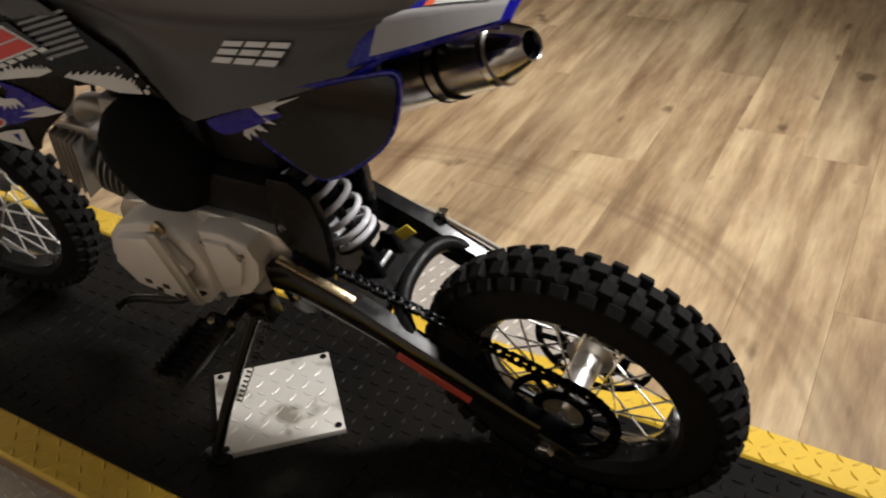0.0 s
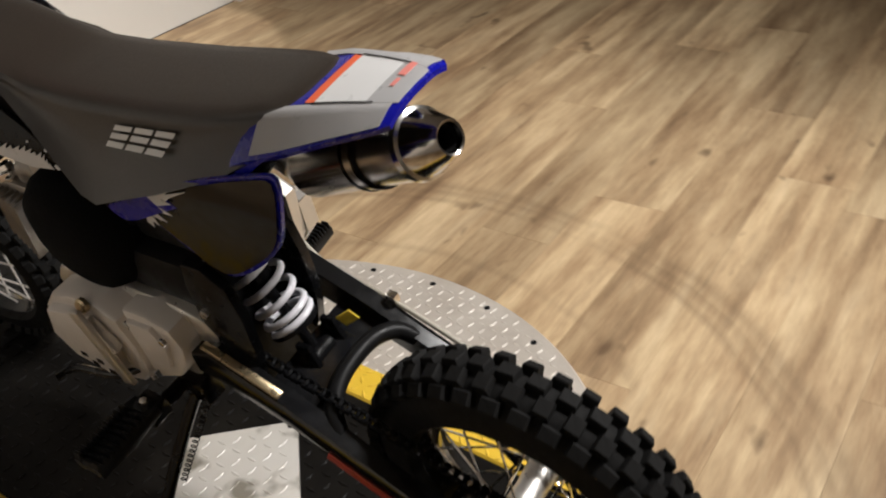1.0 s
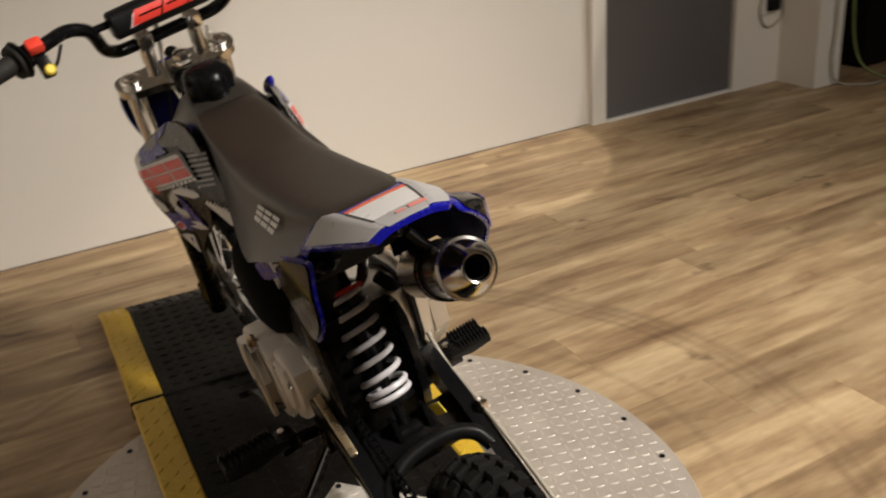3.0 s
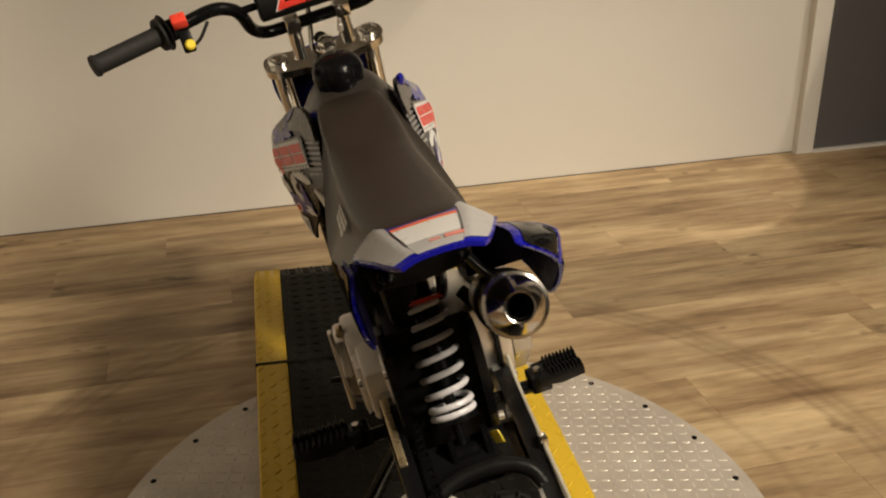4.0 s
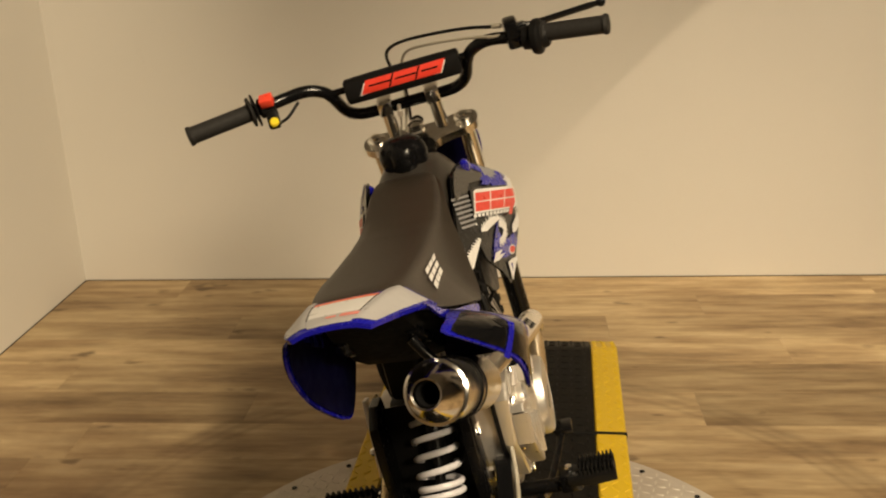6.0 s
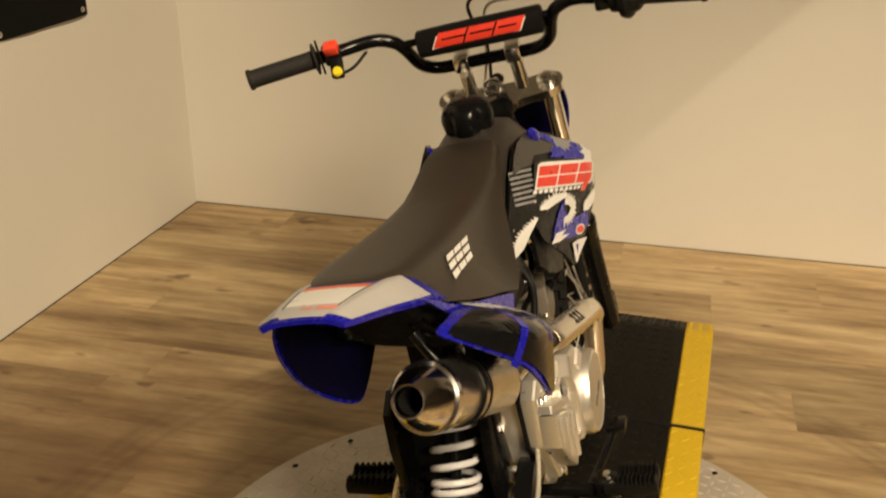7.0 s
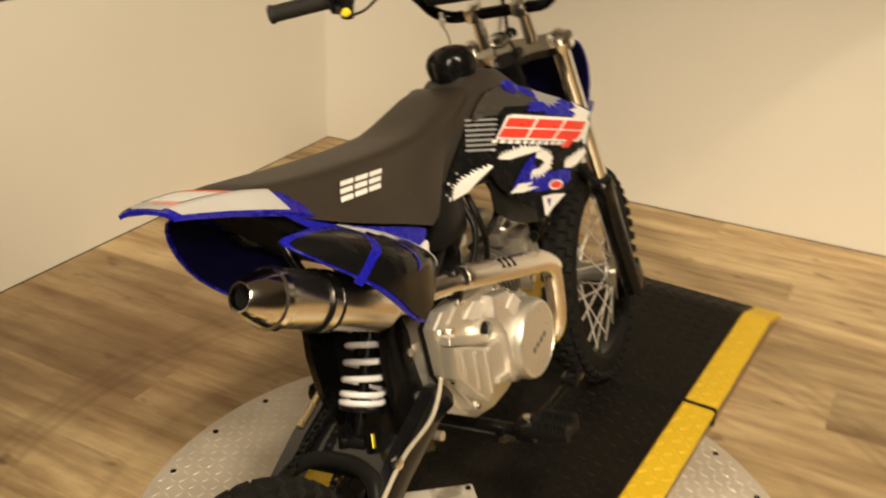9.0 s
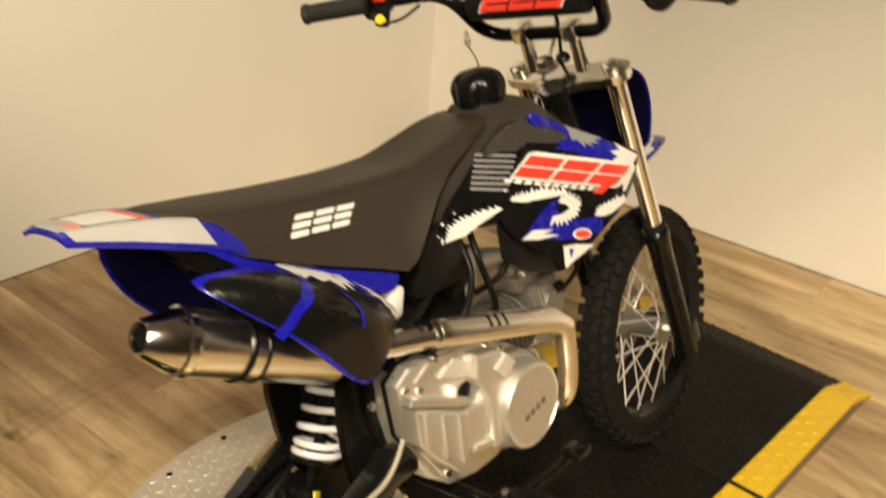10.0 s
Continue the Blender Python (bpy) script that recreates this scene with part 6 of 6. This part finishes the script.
    rod = tube("shock_absorber", [top, low], 0.008, BLACK_STEEL, bike, "rear shock absorber with a white coil spring", None, 16)
    part("damper_body", lathe(bmesh.new(), [(0.015, 0), (0.0185, 0.004), (0.0185, 0.138), (0.012, 0.142)], 20, axis_pose(top + d * 0.005, d)), BLACK_STEEL, rod)
    for at, r, material, what in ((0.030, 0.036, RED_DECAL, "red spring collar"), (0.207, 0.035, BLACK_STEEL, "black lower spring seat")):
        part("spring_seat", lathe(bmesh.new(), [(0.015, 0), (r, 0.001), (r, 0.007), (0.015, 0.009)], 24, axis_pose(top + d * at, d)), material, rod, what)
    bm = bmesh.new()
    u = d.orthogonal().normalized()
    v = d.cross(u)
    pts = []
    turns, a0, a1 = 7.4, 0.039, 0.206
    for k in range(int(turns * 20) + 1):
        t = k / (turns * 20)
        e = t * turns
        h = a0 + (a1 - a0) * (min(t, 0.80) + 0.5 * max(0, t - 0.80)) / 0.90
        ang = 2 * math.pi * e
        pts.append(top + d * h + 0.0310 * (math.cos(ang) * u + math.sin(ang) * v))
    sweep(bm, pts, 0.0048, 9)
    part("coil_spring", bm, SPRING, rod, "white enamelled coil spring")
    part("shock_eye", lathe(bmesh.new(), [(0.012, -0.022), (0.016, -0.020), (0.016, 0.020), (0.012, 0.022)], 18, axis_pose(low, (0, 1, 0))), BLACK_STEEL, rod)
    bolt(low + Vector((0, -0.022, 0)), (0, -1, 0), 0.009, rod)
    for s in (-1, 1):
        part("shock_tower", block(bmesh.new(), V2((0.125, 0.345), (0.165, 0.352), (0.160, 0.388), (0.138, 0.392)), s * 0.022, s * 0.030, 0.002), BLACK_STEEL, bike)
    tube("arm_brace", [(0.060, 0.090, 0.332), (0.078, 0.070, 0.352), (0.090, 0.030, 0.364), (0.090, -0.030, 0.364), (0.078, -0.066, 0.352), (0.060, -0.080, 0.332)], 0.012, BLACK_SATIN, bike, "black arched swing arm brace", None, 10)


chassis()


def chain():
    """Links alternate along the two runs and round both sprockets."""
    y = 0.066
    c0, r0 = Vector((0.300, 0.405)), 0.030
    c1, r1 = Vector((-0.138, 0.212)), 0.080
    d = c1 - c0
    base = math.atan2(d.y, d.x)
    off = math.acos((r0 - r1) / d.length)
    path = []
    for k in range(30):
        a = base - off - (2 * math.pi - 2 * off) * k / 29
        path.append(c0 + r0 * Vector((math.cos(a), math.sin(a))))
    for k in range(40):
        a = base + off - 2 * off * k / 39
        path.append(c1 + r1 * Vector((math.cos(a), math.sin(a))))
    path.append(path[0])
    pitch = 0.0127
    dist, spots, carry = 0.0, [], 0.0
    for p, q in zip(path, path[1:]):
        l = (q - p).length
        s = carry
        while s < l:
            spots.append((p.lerp(q, s / l), math.atan2((q - p).y, (q - p).x)))
            s += pitch
        carry = s - l
    holder = None
    meshes = []
    for wide in (0.0058, 0.0036):
        bm = bmesh.new()
        for s in (-1, 1):
            pts = []
            for k in range(14):
                a = 2 * math.pi * k / 14
                pts.append((math.cos(a) * 0.0052 + math.copysign(0.0062, math.cos(a)), math.sin(a) * (0.0052 if abs(math.cos(a)) > 0.3 else 0.0038)))
            loft(bm, [[(px, s * wide - 0.0007, pz) for px, pz in pts], [(px, s * wide + 0.0007, pz) for px, pz in pts]])
        lathe(bm, [(0.0036, -wide), (0.0036, wide)], 8, axis_pose((0.0063, 0, 0), (0, 1, 0)))
        bmesh.ops.recalc_face_normals(bm, faces=bm.faces)
        me = bpy.data.meshes.new("chain_link")
        bm.to_mesh(me)
        bm.free()
        me.materials.append(BLACK_STEEL)
        meshes.append(me)
    for i, (p, a) in enumerate(spots):
        ob = new("chain_link", meshes[i % 2])
        ob.parent = bike
        ob.matrix_local = Matrix.Translation((p.x, y, p.y)) @ Matrix.Rotation(-a, 4, "Y")


chain()


# pegs, pedals, stand, hoses
def footwork():
    tube("peg_bar", [(0.362, -0.160, 0.274), (0.362, 0.135, 0.283)], 0.012, BLACK_STEEL, bike, "black foot peg bar", None, 12)
    for s, y0, y1, z in ((-1, 0.160, 0.240, 0.290), (1, 0.150, 0.262, 0.300)):
        pts = []
        n = 9
        for k in range(n):
            y = y0 + 0.02 + (y1 - y0 - 0.02) * k / n
            step = (y1 - y0 - 0.02) / n
            pts += [(y, 0.010), (y + step * 0.30, 0.018), (y + step * 0.62, 0.018), (y + step * 0.85, 0.010)]
        ring = [(y0, -0.006), (y0, 0.008)] + pts + [(y1, 0.008), (y1, -0.010), ((y0 + y1) / 2, -0.014)]
        rows = []
        for x, g in ((-0.026, 0.55), (-0.024, 1.0), (-0.012, 1.0), (-0.010, 0.62), (0.010, 0.62), (0.012, 1.0), (0.024, 1.0), (0.026, 0.55)):
            rows.append([(0.364 + x, s * y, z + h * g) for y, h in ring])
        bm = bmesh.new()
        loft(bm, rows)
        peg = part("foot_peg", bm, BLACK_SATIN, bike, "black serrated rubber foot peg")
        part("peg_hinge", box(bmesh.new(), (-0.020, -0.020, -0.017), (0.020, 0.016, 0.015), 0.004, Matrix.Translation((0.362, s * (y0 + 0.002), z - 0.006))), BLACK_STEEL, peg)
        bolt((0.362, s * (y0 + 0.004), z + 0.010), (0, 0, 1), 0.007, peg)
    tube("brake_pedal", [(0.345, -0.110, 0.265), (0.400, -0.118, 0.240), (0.480, -0.135, 0.245), (0.545, -0.150, 0.262)], 0.007, BLACK_STEEL, bike, "black brake pedal", None, 10)
    part("pedal_pad", box(bmesh.new(), (-0.020, -0.016, -0.006), (0.020, 0.018, 0.006), 0.003, Matrix.Translation((0.556, -0.156, 0.268))), BLACK_STEEL, bike, "black pedal pad")
    tube("gear_lever", [(0.372, 0.120, 0.345), (0.430, 0.140, 0.320), (0.520, 0.148, 0.300), (0.535, 0.175, 0.300)], 0.006, BLACK_STEEL, bike, "black gear lever", None, 10)
    stand = tube("kickstand", [(0.330, 0.085, 0.285), (0.352, 0.110, 0.240), (0.385, 0.180, 0.130), (0.402, 0.228, 0.052)], 0.0095, BLACK_STEEL, bike, "black kickstand, folded down", None, 12)
    part("stand_foot", box(bmesh.new(), (-0.028, -0.013, -0.004), (0.022, 0.013, 0.004), 0.003, Matrix.Translation((0.404, 0.232, 0.049)) @ pose(0, 0, 0, 12.3, 0, 0)), BLACK_STEEL, stand)
    part("stand_bracket", box(bmesh.new(), (-0.024, -0.016, -0.026), (0.024, 0.016, 0.022), 0.004, Matrix.Translation((0.328, 0.084, 0.292))), BLACK_STEEL, stand)
    bm = bmesh.new()
    pts = []
    p0, p1 = Vector((0.318, 0.098, 0.262)), Vector((0.372, 0.168, 0.128))
    ax = (p1 - p0).normalized()
    u = ax.orthogonal().normalized()
    v = ax.cross(u)
    for k in range(16 * 8 + 1):
        a = 2 * math.pi * k / 8
        pts.append(p0.lerp(p1, k / 128) + 0.0045 * (math.cos(a) * u + math.sin(a) * v))
    sweep(bm, pts, 0.0011, 5)
    part("stand_spring", bm, BLACK_STEEL, stand)
    tube("rear_brake_hose", [(0.262, -0.060, 0.545), (0.250, -0.088, 0.510), (0.246, -0.098, 0.450), (0.200, -0.100, 0.392), (0.110, -0.098, 0.372), (0.010, -0.100, 0.325), (-0.080, -0.100, 0.275), (-0.105, -0.090, 0.262)], 0.0036, CABLE, bike, "grey braided rear brake hose", None, 8)
    tube("hose_sleeve", [(0.262, -0.058, 0.552), (0.252, -0.076, 0.525), (0.247, -0.090, 0.492), (0.246, -0.097, 0.455)], 0.0105, RUBBER, bike, "black foam sleeve on the hose", None, 10)
    part("brake_caliper", box(bmesh.new(), (-0.032, -0.020, -0.024), (0.032, 0.016, 0.024), 0.007, Matrix.Translation((-0.080, -0.062, 0.275)) @ pose(0, 0, 0, 0, 40, 0)), ALLOY_GREY, bike, "alloy rear brake caliper")
    part("hose_clip", box(bmesh.new(), (-0.008, -0.006, -0.008), (0.008, 0.006, 0.008), 0.002, Matrix.Translation((0.098, -0.098, 0.374))), CHROME, bike)
    part("tie_tag", box(bmesh.new(), (-0.012, -0.001, -0.010), (0.012, 0.001, 0.010), 0.0005, Matrix.Translation((0.128, -0.040, 0.382)) @ pose(0, 0, 0, 0, 30, 30)), BUTTON_YELLOW, bike, "small yellow tag")


footwork()


# ---- clutter in the dark corner ----
def cable(name, pts, r, material, label):
    bm = bmesh.new()
    sweep(bm, curve_points(pts, 6), r, 7)
    return tagged(finish(name, bm, material, None, label, None, 60), category="cable")


cable("green_cable", [(-2.21, 4.66, 0.42), (-2.20, 4.68, 0.20), (-2.16, 4.72, 0.07), (-2.05, 4.82, 0.012), (-1.95, 4.98, 0.008), (-1.98, 5.25, 0.008), (-2.15, 5.6, 0.008)], 0.006, GREEN_CABLE, "green-yellow cable trailing over the floor")
cable("grey_cable", [(-2.214, 4.560, 0.60), (-2.214, 4.565, 0.30), (-2.213, 4.56, 0.10), (-2.20, 4.60, 0.012), (-2.10, 4.70, 0.008), (-2.12, 4.9, 0.008)], 0.005, CABLE, "grey cable hanging down the corner pier")
cable("wall_cable", [(-2.440, 4.395, 0.46), (-2.438, 4.340, 0.42), (-2.438, 4.320, 0.35), (-2.438, 4.350, 0.285), (-2.438, 4.400, 0.270), (-2.438, 4.455, 0.300), (-2.438, 4.465, 0.360), (-2.438, 4.430, 0.42), (-2.440, 4.405, 0.455)], 0.005, CABLE, "loop of pale cable hanging on the wall")
cable("black_cable", [(-1.70, 5.0, 0.008), (-1.62, 5.2, 0.008), (-1.72, 5.4, 0.008), (-1.60, 5.7, 0.008), (-1.75, 6.1, 0.008)], 0.006, BLACK_SATIN, "black cable on the floor")


def wall_plug():
    bm = box(bmesh.new(), (-2.445, 4.36, 0.345), (-2.405, 4.42, 0.400), 0.008)
    ob = tagged(finish("wall_plug", bm, BLACK_SATIN, None, "black plug adapter on the wall socket"), category="plug")
    part("socket_plate", box(bmesh.new(), (-2.4455, 4.345, 0.325), (-2.438, 4.435, 0.440), 0.002), TRIM, ob, "white socket plate")


wall_plug()


def corner_things():
    bm = bmesh.new()
    bmesh.ops.create_uvsphere(bm, u_segments=20, v_segments=12, radius=0.10, matrix=Matrix.Translation((-2.02, 5.12, 0.062)) @ Matrix.Diagonal((1.1, 0.9, 0.62, 1)))
    bag = tagged(finish("tool_bag", bm, BLACK_CLOTH, None, "black cloth tool bag on the floor"), category="bag")
    part("bag_handle", sweep(bmesh.new(), curve_points([(-2.08, 5.12, 0.11), (-2.05, 5.12, 0.155), (-1.99, 5.12, 0.155), (-1.96, 5.12, 0.11)]), 0.007, 8), BLACK_SATIN, bag)
    case = tagged(finish("equipment_case", box(bmesh.new(), (-2.75, 4.90, 0.02), (-2.30, 5.60, 0.62), 0.015), BLACK_SATIN, None, "black equipment case in the dark corner"), category="case")
    for y in (4.96, 5.54):
        for x in (-2.70, -2.35):
            part("foot", lathe(bmesh.new(), [(0.02, 0.0), (0.022, 0.004), (0.022, 0.022)], 12, Matrix.Translation((x, y, 0))), RUBBER, case)
    part("lid", box(bmesh.new(), (-2.755, 4.895, 0.615), (-2.295, 5.605, 0.66), 0.01), BLACK_STEEL, case)


corner_things()

# ---- floor boards ----
lay_planks()
